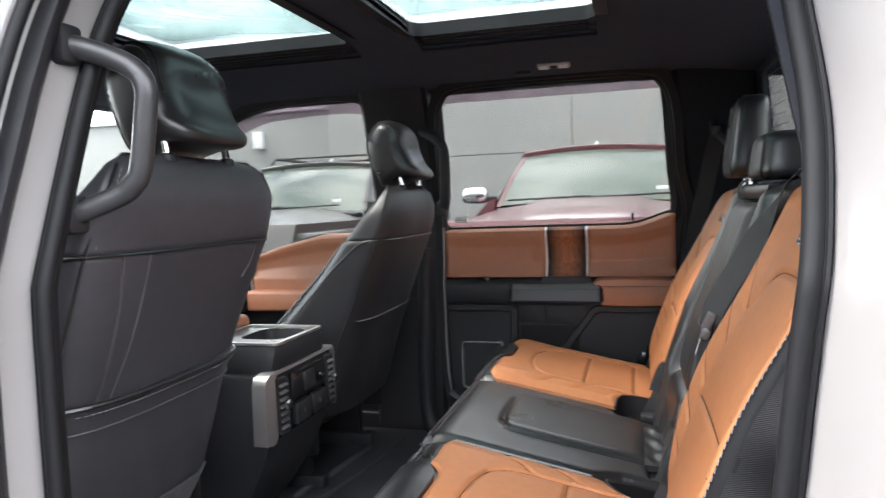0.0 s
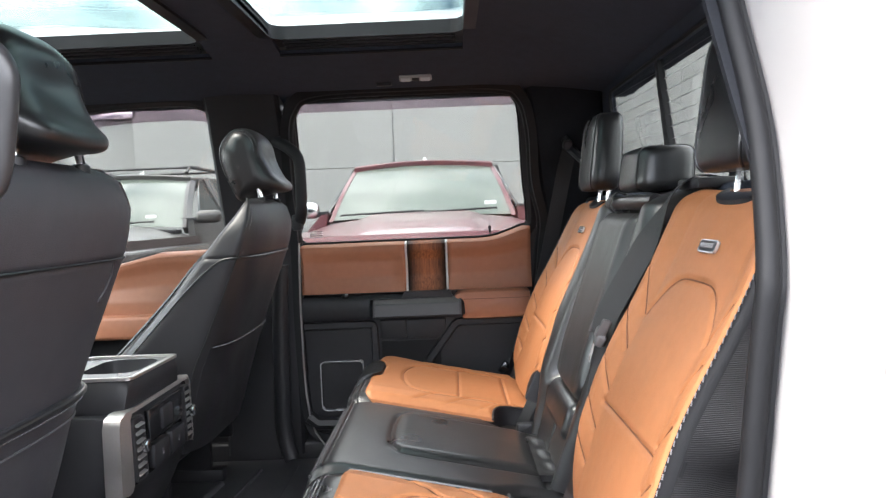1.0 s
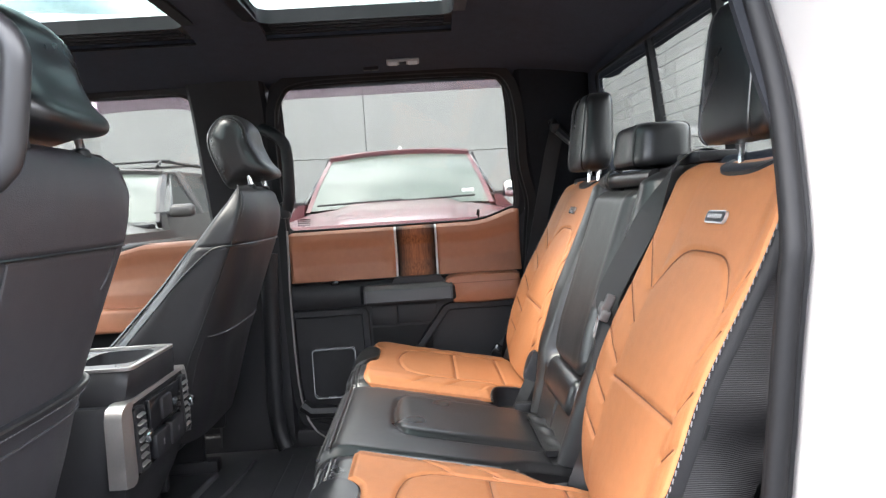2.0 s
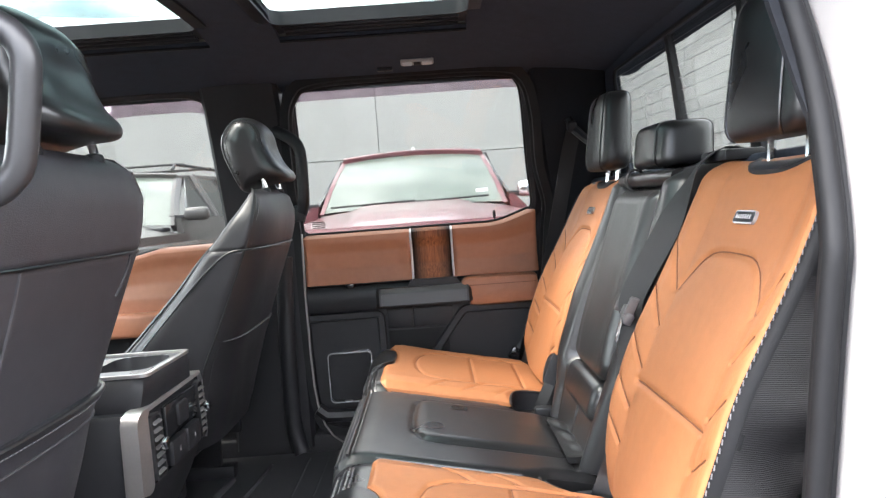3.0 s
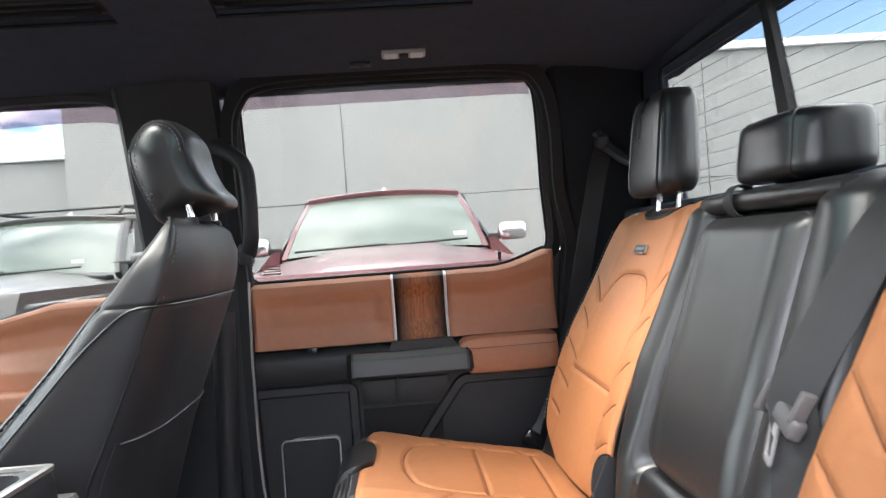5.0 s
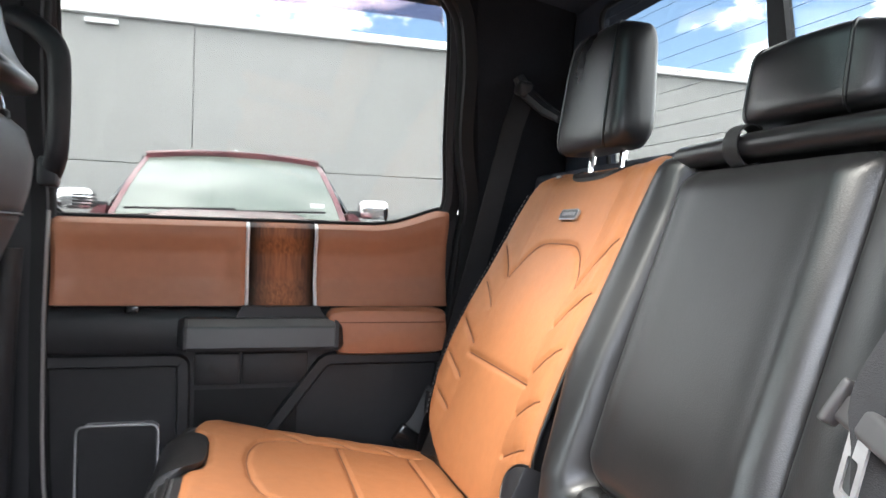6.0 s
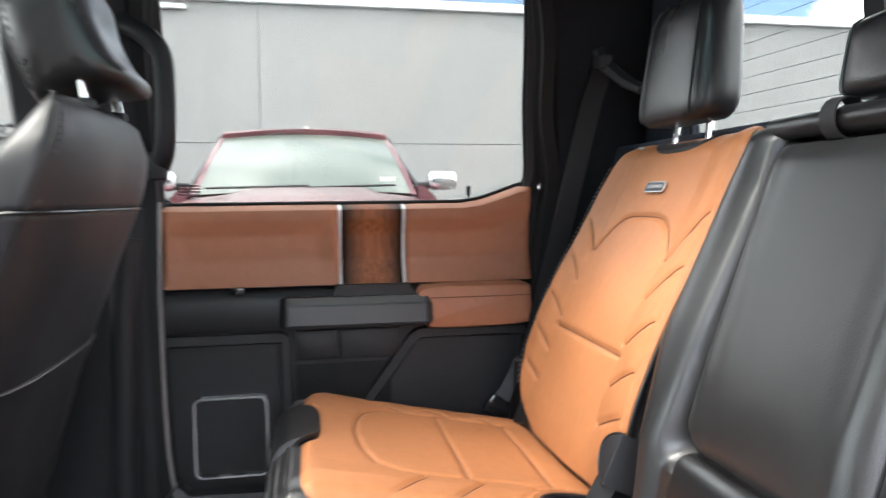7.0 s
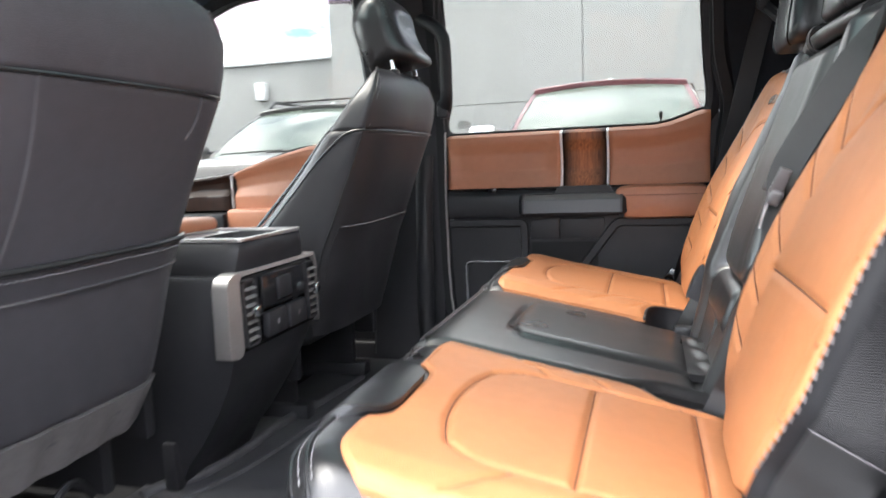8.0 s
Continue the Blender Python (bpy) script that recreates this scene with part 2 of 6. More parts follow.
def loft(loops, closed=True, cap=True, bm=None, ring=False):
    """Skin between loops of equal length."""
    bm = bm or bmesh.new()
    rows = [[bm.verts.new(p) for p in loop] for loop in loops]
    n = len(rows[0])
    for a, b in zip(rows, rows[1:] + (rows[:1] if ring else [])):
        for i in range(n if closed else n - 1):
            j = (i + 1) % n
            bm.faces.new((a[i], a[j], b[j], b[i]))
    if cap and closed and not ring:
        bm.faces.new(rows[0][::-1])
        bm.faces.new(rows[-1])
    return bm


def tube(points, r, seg=8, closed=False, bm=None, flat=1.0, up=(0, 0, 1)):
    """A round or flattened bar along points."""
    pts = [Vector(p) for p in points]
    loops = []
    n = len(pts)
    s = None
    for i, p in enumerate(pts):
        a = pts[(i - 1) % n] if (closed or i) else p
        b = pts[(i + 1) % n] if (closed or i < n - 1) else p
        d = (b - a).normalized()
        if s is None:
            u = Vector(up)
            if abs(d.dot(u)) > 0.95:
                u = Vector((0, 1, 0)) if abs(d.y) < 0.9 else Vector((1, 0, 0))
            s = d.cross(u)
        s = (s - d * s.dot(d)).normalized()
        w = s.cross(d).normalized()
        rr = r[i] if isinstance(r, (list, tuple)) else r
        loops.append([p + s * (rr * math.cos(t)) + w * (rr * flat * math.sin(t)) for t in (2 * math.pi * k / seg for k in range(seg))])
    return loft(loops, bm=bm, ring=closed)


def ribbon(points, across, width, thick=0.0016, bm=None):
    """A flat strap along points; across: its sideways direction at each point or for all."""
    pts = [Vector(p) for p in points]
    loops = []
    for i, p in enumerate(pts):
        d = (pts[min(i + 1, len(pts) - 1)] - pts[max(i - 1, 0)]).normalized()
        a = Vector(across[i] if isinstance(across[0], (tuple, list)) else across).normalized()
        a = (a - d * a.dot(d)).normalized()
        nn = d.cross(a) * (thick / 2)
        a = a * (width / 2)
        loops.append([p - a - nn, p + a - nn, p + a + nn, p - a + nn])
    return loft(loops, bm=bm)


def smooth_line(points, n=6, closed=False):
    """Catmull-Rom points through the given ones."""
    pts = [Vector(p) for p in points]
    out = []
    m = len(pts)
    for i in range(m if closed else m - 1):
        p0 = pts[(i - 1) % m] if (closed or i) else pts[0]
        p1, p2 = pts[i], pts[(i + 1) % m]
        p3 = pts[(i + 2) % m] if (closed or i < m - 2) else p2
        for k in range(n):
            t = k / n
            out.append(0.5 * ((2 * p1) + (p2 - p0) * t + (2 * p0 - 5 * p1 + 4 * p2 - p3) * t * t + (3 * p1 - p0 - 3 * p2 + p3) * t ** 3))
    if not closed:
        out.append(pts[-1])
    return out


def interp(x, xs, ys):
    return float(np.interp(x, xs, ys))


def sheet(f, nu, nv, skirt=None, bm=None, cap=True):
    """The surface f(u, v), u and v from 0 to 1, with its rim drawn back along skirt."""
    bm = bm or bmesh.new()
    g = [[bm.verts.new(f(i / nu, j / nv)) for i in range(nu + 1)] for j in range(nv + 1)]
    for j in range(nv):
        for i in range(nu):
            bm.faces.new((g[j][i], g[j][i + 1], g[j + 1][i + 1], g[j + 1][i]))
    if skirt is not None:
        rim = g[0][:] + [r[-1] for r in g[1:]] + g[-1][-2::-1] + [r[0] for r in g[-2:0:-1]]
        low = [bm.verts.new(v.co + Vector(skirt)) for v in rim]
        for i in range(len(rim)):
            j = (i + 1) % len(rim)
            bm.faces.new((rim[i], low[i], low[j], rim[j]))
        if cap:
            bm.faces.new(low)
    return bm


def rounded(x0, x1, z0, z1, r, n=5):
    """Corner points of a rounded rectangle."""
    out = []
    for cx, cz, a in ((x1 - r, z1 - r, 0), (x0 + r, z1 - r, 90), (x0 + r, z0 + r, 180), (x1 - r, z0 + r, 270)):
        out += [(cx + r * math.cos(radians(a + 90 * k / n)), cz + r * math.sin(radians(a + 90 * k / n))) for k in range(n + 1)]
    return out


def frame_loop(outer, inner, place, depth, bm=None):
    """A flat frame between two outlines of equal length, placed by place(x, z, d)."""
    loops = [[place(x, z, 0.0) for x, z in outer], [place(x, z, 0.0) for x, z in inner],
             [place(x, z, depth) for x, z in inner], [place(x, z, depth) for x, z in outer]]
    return loft(loops, bm=bm, ring=True)


def plate(outline, place, depth, bm=None):
    bm = loft([[place(x, z, 0.0) for x, z in outline], [place(x, z, depth) for x, z in outline]], bm=bm)
    return bm


def seam_depth(px, py, seams, width=0.005):
    """How deep the nearest seam pulls the cover in at a point, 0 to 1."""
    best = 9.0
    for line in seams:
        for (ax, ay), (bx, by) in zip(line, line[1:]):
            dx, dy = bx - ax, by - ay
            t = max(0.0, min(1.0, ((px - ax) * dx + (py - ay) * dy) / (dx * dx + dy * dy + 1e-12)))
            best = min(best, (px - ax - t * dx) ** 2 + (py - ay - t * dy) ** 2)
    return math.exp(-best / (width * width)) + 0.10 * math.exp(-best / (width * width * 16))


# ---- the cab: shell, floor, roof, windows ----
FLOOR = 0.78


def side_y(z):
    """Half width of the cab's inner side at a height."""
    return interp(z, [0.0, 1.48, 1.90, 2.06], [0.835, 0.835, 0.715, 0.62])


def rear_x(z):
    """Place of the cab's rear wall at a height."""
    return 0.612 + (1.882 - z) * 0.10


OPENING = smooth_line([(-0.33, 0.92, 0), (-0.345, 1.15, 0), (-0.345, 1.50, 0), (-0.34, 1.78, 0), (-0.315, 1.885, 0), (-0.24, 1.925, 0), (0.02, 1.93, 0),
                       (0.29, 1.925, 0), (0.365, 1.895, 0), (0.395, 1.80, 0), (0.405, 1.65, 0), (0.432, 1.53, 0), (0.425, 1.44, 0), (0.405, 1.28, 0),
                       (0.36, 1.08, 0), (0.28, 0.93, 0), (0.17, 0.86, 0), (-0.10, 0.84, 0), (-0.28, 0.86, 0)], 6, closed=True)

NEAR_OPENING = smooth_line([(-0.378, 0.92, 0), (-0.400, 1.12, 0), (-0.403, 1.38, 0), (-0.398, 1.53, 0), (-0.378, 1.76, 0), (-0.335, 1.875, 0), (-0.25, 1.92, 0), (0.04, 1.93, 0),
                            (0.30, 1.925, 0), (0.385, 1.895, 0), (0.422, 1.82, 0), (0.434, 1.73, 0), (0.442, 1.63, 0), (0.437, 1.53, 0), (0.428, 1.46, 0), (0.419, 1.38, 0), (0.411, 1.30, 0), (0.398, 1.20, 0),
                            (0.365, 1.08, 0), (0.28, 0.93, 0), (0.17, 0.86, 0), (-0.08, 0.84, 0), (-0.26, 0.86, 0)], 6, closed=True)


def offset_line(pts, d):
    """A closed outline in x and z, moved outwards by d."""
    out = []
    n = len(pts)
    for i, p in enumerate(pts):
        t = (pts[(i + 1) % n] - pts[(i - 1) % n]).normalized()
        out.append(Vector((p.x - t.y * d, p.y + t.x * d, 0)))
    return out


def on_side(pts, m, dy):
    return [Vector((p.x, m * (side_y(p.y) + dy), p.y)) for p in pts]


def grid_with_holes(xs, ys, zf, holes, thick):
    bm = bmesh.new()
    top = {}
    for side, dz in ((0, 0.0), (1, thick)):
        for i, x in enumerate(xs):
            for j, y in enumerate(ys):
                top[side, i, j] = bm.verts.new((x, y, zf(x, y) + dz))
    solid = {(i, j) for i in range(len(xs) - 1) for j in range(len(ys) - 1)
             if not any(a < (xs[i] + xs[i + 1]) / 2 < b and c < (ys[j] + ys[j + 1]) / 2 < d for a, b, c, d in holes)}
    for i, j in solid:
        for s in (0, 1):
            bm.faces.new((top[s, i, j], top[s, i + 1, j], top[s, i + 1, j + 1], top[s, i, j + 1]))
        for (di, dj), (a, b) in {(-1, 0): ((0, 0), (0, 1)), (1, 0): ((1, 0), (1, 1)), (0, -1): ((0, 0), (1, 0)), (0, 1): ((0, 1), (1, 1))}.items():
            if (i + di, j + dj) not in solid:
                q = [top[0, i + a[0], j + a[1]], top[0, i + b[0], j + b[1]], top[1, i + b[0], j + b[1]], top[1, i + a[0], j + a[1]]]
                bm.faces.new(q)
    bmesh.ops.delete(bm, geom=[v for v in bm.verts if not v.link_faces], context="VERTS")
    return bm


SUN_Y, SUN_H = 0.345, 0.425
SUN_FRONT, SUN_REAR = (-1.02, -0.457), (-0.278, 0.195)
HOLES = [(SUN_FRONT[0], SUN_FRONT[1], -SUN_H, SUN_H), (SUN_REAR[0], SUN_REAR[1], -SUN_H, SUN_H)]


def roof_z(x, y):
    z = interp(abs(y), [0, 0.27, 0.34, 0.45, 0.583, 0.66, 0.72, 0.76], [2.014, 2.012, 2.004, 1.982, 1.950, 1.934, 1.924, 1.912])
    rear = max(0.0, min(1.0, (x - 0.25) / 0.42)) ** 1.4
    front = max(0.0, min(1.0, (-1.05 - x) / 0.3)) ** 1.5
    k = max(rear, front)
    return 1.895 + (z - 1.895) * (1 - k)


def build_shell():
    floor = part("floor", rbox(-1.55, 0.74, -0.90, 0.90, FLOOR - 0.06, FLOOR, 0.004), CARPET)
    tagged(floor, "black carpeted cab floor", "floor", kind="structure")
    under = part("underbody", rbox(-1.55, 0.72, -0.62, 0.62, 0.0, FLOOR - 0.062, 0.03, 2), BLACK_HARD)
    tagged(under, "plain black underbody carrying the cab floor", "underbody", kind="structure")
    for m in (-1, 1):
        sill = part("door_sill", rbox(-1.60, 0.74, m * 0.822, m * 0.905, FLOOR - 0.05, 0.838, 0.012, 3), BLACK_HARD)
        tagged(sill, "black plastic door sill trim", "door sill", kind="structure")
        rocker = part("rocker_panel", rbox(-1.60, 0.74, m * 0.908, m * 0.935, 0.45, 0.845 if m < 0 else 0.98, 0.004), WHITE)
        tagged(rocker, "white painted rocker panel under the doors", "rocker panel", kind="structure")
    xs = sorted({*np.linspace(-1.35, 0.70, 42).round(4).tolist(), *SUN_FRONT, *SUN_REAR})
    ys = sorted({*np.linspace(-0.76, 0.76, 34).round(4).tolist(), -SUN_H, SUN_H})
    ceiling = part("ceiling", grid_with_holes(xs, ys, roof_z, HOLES, 0.012), CLOTH)
    tagged(ceiling, "black woven cloth roof lining with two roof openings", "headliner", kind="structure")
    roof = part("roof", grid_with_holes(xs, ys, lambda x, y: roof_z(x, y) + 0.018, HOLES, 0.006), WHITE)
    tagged(roof, "white painted steel cab roof", "roof", kind="structure")
    # rear wall with its window
    place = lambda y, z, d: Vector((rear_x(z) + d + 0.012 * max(0.0, 1 - (y / 0.6) ** 2), y, z))
    outer = rounded(-0.90, 0.90, 0.74, 1.97, 0.03)
    inner = rounded(-0.592, 0.592, 1.585, 1.882, 0.025)
    wall = part("wall_rear", frame_loop(outer, inner, place, 0.012), CLOTH)
    tagged(wall, "black trimmed rear cab wall round the back window", "wall", kind="structure")
    win = thing("window_rear", (rear_x(1.6), 0, 1.6), "sliding back window with fine heating lines", "window", kind="structure")
    for a, b in ((-0.605, -0.190), (-0.170, 0.170), (0.190, 0.605)):
        pane = part("pane", plate([(a, 1.580), (b, 1.580), (b, 1.890), (a, 1.890)], lambda y, z, d: place(y, z, d + 0.003), 0.004), GLASS, win, smooth=False)
        pane.visible_shadow = False
        for k in range(10):
            z = 1.622 + k * 0.0265
            part("heating_line", tube([place(a + 0.01, z, 0.0022), place(b - 0.01, z + 0.004, 0.0022)], 0.0004, 4), SEAM, pane)
    for y in (-0.180, 0.180):
        part("divider", plate([(y - 0.024 * (y > 0) - 0.009, 1.580), (y + 0.024 * (y < 0) + 0.009, 1.580), (y + 0.009, 1.890), (y - 0.009, 1.890)], lambda q, z, d: place(q, z, d - 0.006), 0.014), BLACK_HARD, win)
    edge = [place(y, z, -0.004) for y, z in inner]
    part("rubber_frame", tube(edge, 0.005, 6, closed=True), RUBBER, win)
    # roof windows
    for name, (a, b) in (("window_roof_front", SUN_FRONT), ("window_roof_rear", SUN_REAR)):
        w = thing(name, ((a + b) / 2, 0, 2.06), "greenish glass roof panel in a black frame", "sunroof", kind="structure")
        pane = part("pane", rbox(a - 0.02, b + 0.02, -SUN_Y - 0.03, SUN_Y + 0.03, 2.040, 2.045, 0.001), ROOF_GLASS, w)
        pane.visible_shadow = False
        place2 = lambda x, y, d: Vector((x, y, 2.006 + d))
        part("opening_frame", frame_loop(rounded(a - 0.03, b + 0.03, -SUN_H - 0.02, SUN_H + 0.02, 0.05), rounded(a, b, -SUN_Y, SUN_Y, 0.035), place2, 0.033), BLACK_HARD, w)
        for sg in (-1, 1):
            for o, z in ((0.016, 2.002), (0.038, 1.999), (0.060, 1.996)):
                y = sg * (SUN_Y + o)
                part("guide_rail", rbox(a + 0.02, b - 0.02, y - 0.005, y + 0.005, z, 2.008, 0.0015), BLACK_HARD, w)
        for y in (-SUN_H, SUN_H):
            part("trim_bead", tube([Vector((x, y, roof_z(x, y) - 0.001)) for x in np.linspace(a, b, 20)], 0.0042, 6), RUBBER, w)
    # side rails above the doors
    for m in (-1, 1):
        loops = []
        for x in np.linspace(-1.30, 0.72, 24):
            t = max(0.0, (-1.0 - x) / 0.3) * 0.06 + max(0.0, (x - 0.45) / 0.27) * 0.02
            loops.append([Vector((x, m * y, z - t)) for y, z in ((0.712, 1.923), (0.694, 1.934), (0.70, 1.962), (0.76, 1.985), (0.80, 1.955), (0.765, 1.922))])
        rail = part("roof_rail", loft(loops), CLOTH)
        tagged(rail, "black cloth-covered roof rail above the doors", "trim", kind="structure")


build_shell()


def pillar(name, m, x0, x1, z0, z1, mat, label, inset=0.02, depth=0.09):
    """Upright trim that follows the side's lean; x0 and x1 give its edges by height."""
    loops = []
    for z in np.linspace(z0, z1, 16):
        a, b = x0(z), x1(z)
        y = side_y(z) - inset
        loops.append([Vector((a, m * (y + depth), z)), Vector((a, m * (y + 0.018), z)), Vector((a + 0.012, m * (y + 0.003), z)), Vector(((a + b) / 2, m * (y - 0.006), z)),
                      Vector((b - 0.012, m * (y + 0.003), z)), Vector((b, m * (y + 0.018), z)), Vector((b, m * (y + depth), z))])
    ob = part(name, loft(loops), mat)
    return tagged(ob, label, "pillar", kind="structure")


for _m in (-1, 1):
    pillar("pillar_middle", _m, lambda z: interp(z, [0.8, 1.45, 1.93], [-0.61, -0.575, -0.58]), (lambda z: -0.352) if _m > 0 else (lambda z: interp(z, [1.1, 1.38, 1.53, 1.76, 1.93], [-0.412, -0.413, -0.408, -0.388, -0.345])), 0.80, 1.94, BLACK_HARD, "black plastic middle door pillar trim", inset=0.025, depth=0.09 if _m > 0 else 0.03)
    pillar("pillar_rear", _m, lambda z: interp(z, [0.8, 1.1, 1.3, 1.53, 1.65, 1.94], [0.30, 0.375, 0.425, 0.445, 0.425, 0.385]), lambda z: rear_x(z) + 0.004, 0.80, 1.95, PILLAR, "dark cloth-covered rear corner pillar", inset=0.03 if _m > 0 else 0.095, depth=0.09 if _m > 0 else 0.026)


ridge = part("pillar_foot_trim", tube(smooth_line([(-0.388, 0.752, 1.42), (-0.394, 0.748, 1.30), (-0.399, 0.746, 1.12), (-0.402, 0.746, 0.96), (-0.400, 0.746, 0.90), (-0.392, 0.742, 0.85), (-0.378, 0.735, 0.812)], 5), 0.026, 12, flat=0.8, up=(0, 1, 0)), BLACK_HARD)
tagged(ridge, "rounded black plastic edge of the pillar foot", "trim", kind="structure")


def build_doorway(m, open_side):
    """Rubber seal, trim lip and painted jamb round the rear door opening."""
    outline = NEAR_OPENING if open_side else OPENING
    deep = lambda y: y - 0.056 * (1 - max(0.0, y) / 0.152) if open_side else y
    seal = part("door_seal", tube(on_side(outline, m, deep(-0.012 if open_side else -0.004)), 0.0105 if open_side else 0.0135, 10, closed=True), RUBBER)
    tagged(seal, "black rubber door seal round the rear doorway", "door seal", kind="structure")
    part("seal_lip", tube(on_side(offset_line(outline, 0.009), m, deep(-0.012 if open_side else 0.010)), 0.0055, 8, closed=True), RUBBER, seal)
    part("trim_lip", loft([on_side(offset_line(outline, d), m, deep(y)) for d, y in ((-0.001, -0.014), (-0.006, -0.020), (-0.004, -0.030), (0.02, -0.032))], cap=False), RUBBER, seal)
    if open_side:
        part("seal_base", loft([on_side(offset_line(outline, d), m, deep(y)) for d, y in ((-0.001, -0.024), (0.003, -0.012), (0.010, -0.007), (0.014, -0.007), (0.017, -0.014))], cap=False), RUBBER, seal)
        loops = []
        for d, y in ((0.010, -0.022), (0.018, -0.012), (0.026, 0.030), (0.050, 0.062), (0.075, 0.066), (0.092, 0.080), (0.100, 0.115), (0.112, 0.140), (0.135, 0.150)):
            loops.append([Vector((p.x, p.y, p.z)) for p in on_side(offset_line(outline, d), m, deep(y))])
        wide = [Vector((p.x, min(p.y, 2.03), 0)) for p in offset_line(outline, 0.34)]
        loops.append(on_side(wide, m, 0.152))
        jamb = part("door_jamb", loft(loops, cap=False), WHITE)
        tagged(jamb, "white painted body side and jamb round the open rear doorway", "door jamb", kind="structure")
        for off, yo, r, fl in ((0.036, 0.058, 0.0085, 1.0), (0.082, 0.074, 0.016, 0.6)):
            front = [p for p in offset_line(outline, off) if p.x < -0.18 and p.y > 0.95]
            front.sort(key=lambda p: (p.y < 1.86 and -9 or 0, p.y if p.y < 1.86 else 2 + p.x))
            part("front_door_seal", tube(on_side(front, m, deep(yo)), r, 10, flat=fl, up=(0, 1, 0)), RUBBER, jamb)
        front2 = [p for p in offset_line(outline, 0.155) if p.x < -0.39 and p.y > 0.9]
        front2.sort(key=lambda p: p.y)
        part("window_edge_trim", tube(on_side(front2, m, 0.152), 0.022, 8, flat=0.4), RUBBER, jamb)


build_doorway(-1, True)
build_doorway(1, False)


def front_end():
    dash = part("wall_front", rbox(-1.72, -1.42, -0.88, 0.88, FLOOR, 1.40, 0.03, 3), BLACK_HARD)
    tagged(dash, "plain black panel closing the front of the cab", "dashboard", kind="structure")
    w = thing("window_front", (-1.45, 0, 1.7), "raked windscreen of the cab", "window", kind="structure")
    pane = part("pane", loft([[Vector((-1.70, -0.80, 1.38)), Vector((-1.70, 0.80, 1.38)), Vector((-1.30, 0.68, 1.90)), Vector((-1.30, -0.68, 1.90))],
                              [Vector((-1.705, -0.80, 1.384)), Vector((-1.705, 0.80, 1.384)), Vector((-1.305, 0.68, 1.904)), Vector((-1.305, -0.68, 1.904))]]), CLEAR, w, smooth=False)
    pane.visible_shadow = False
    for m in (-1, 1):
        a = part("pillar_front", tube([Vector((-1.74, m * 0.83, 1.36)), Vector((-1.52, m * 0.77, 1.66)), Vector((-1.28, m * 0.70, 1.92))], 0.05, 8, flat=0.7), CLOTH)
        tagged(a, "dark cloth-covered windscreen pillar", "pillar", kind="structure")


front_end()


# ---- doors ----
def sill_z(x):
    """Top of the rear door's trim along its length."""
    return interp(x, [-0.4, 0.25, 0.29, 0.33, 0.37, 0.40], [1.478, 1.480, 1.486, 1.499, 1.514, 1.519])


def panel_y(x, z, top):
    """The padded upper door trim: a rounded shelf, a hollow, a lip."""
    h = (z - 1.317) / (top - 1.317)
    y = interp(h, [0.0, 0.06, 0.30, 0.62, 0.80, 0.92, 0.98, 1.0], [0.806, 0.811, 0.826, 0.823, 0.809, 0.808, 0.820, 0.842])
    return y


def upper_trim(x0, x1, m, name, mat, parent, top=sill_z, proud=0.0, label="", xs=40, z0=1.317, pad=False):
    def f(u, v):
        x = x0 + (x1 - x0) * u
        t = top(x)
        z = z0 + (t - z0) * v
        e = min(u, 1 - u) * abs(x1 - x0)
        y = panel_y(x, z, t)
        k = min(1.0, e / 0.045) if pad else 1.0
        y = min(y, 0.809 + (y - 0.809) * (0.35 + 0.65 * k * k * (3 - 2 * k))) - proud if z < t - 0.01 else y - proud
        y += 0.006 * math.exp(-(e / 0.004) ** 2)
        return Vector((x, m * y, z))
    return part(name, sheet(f, xs, 26, skirt=(0, m * 0.03, 0)), mat, parent, label)


WINDOW = smooth_line([(-0.318, 1.474, 0), (-0.318, 1.60, 0), (-0.317, 1.85, 0), (-0.308, 1.896, 0), (-0.275, 1.914, 0), (0.0, 1.919, 0), (0.30, 1.915, 0), (0.348, 1.900, 0),
                      (0.365, 1.85, 0), (0.378, 1.66, 0), (0.390, 1.530, 0), (0.36, 1.505, 0), (0.30, 1.484, 0), (0.24, 1.474, 0), (0.0, 1.474, 0)], 5, closed=True)


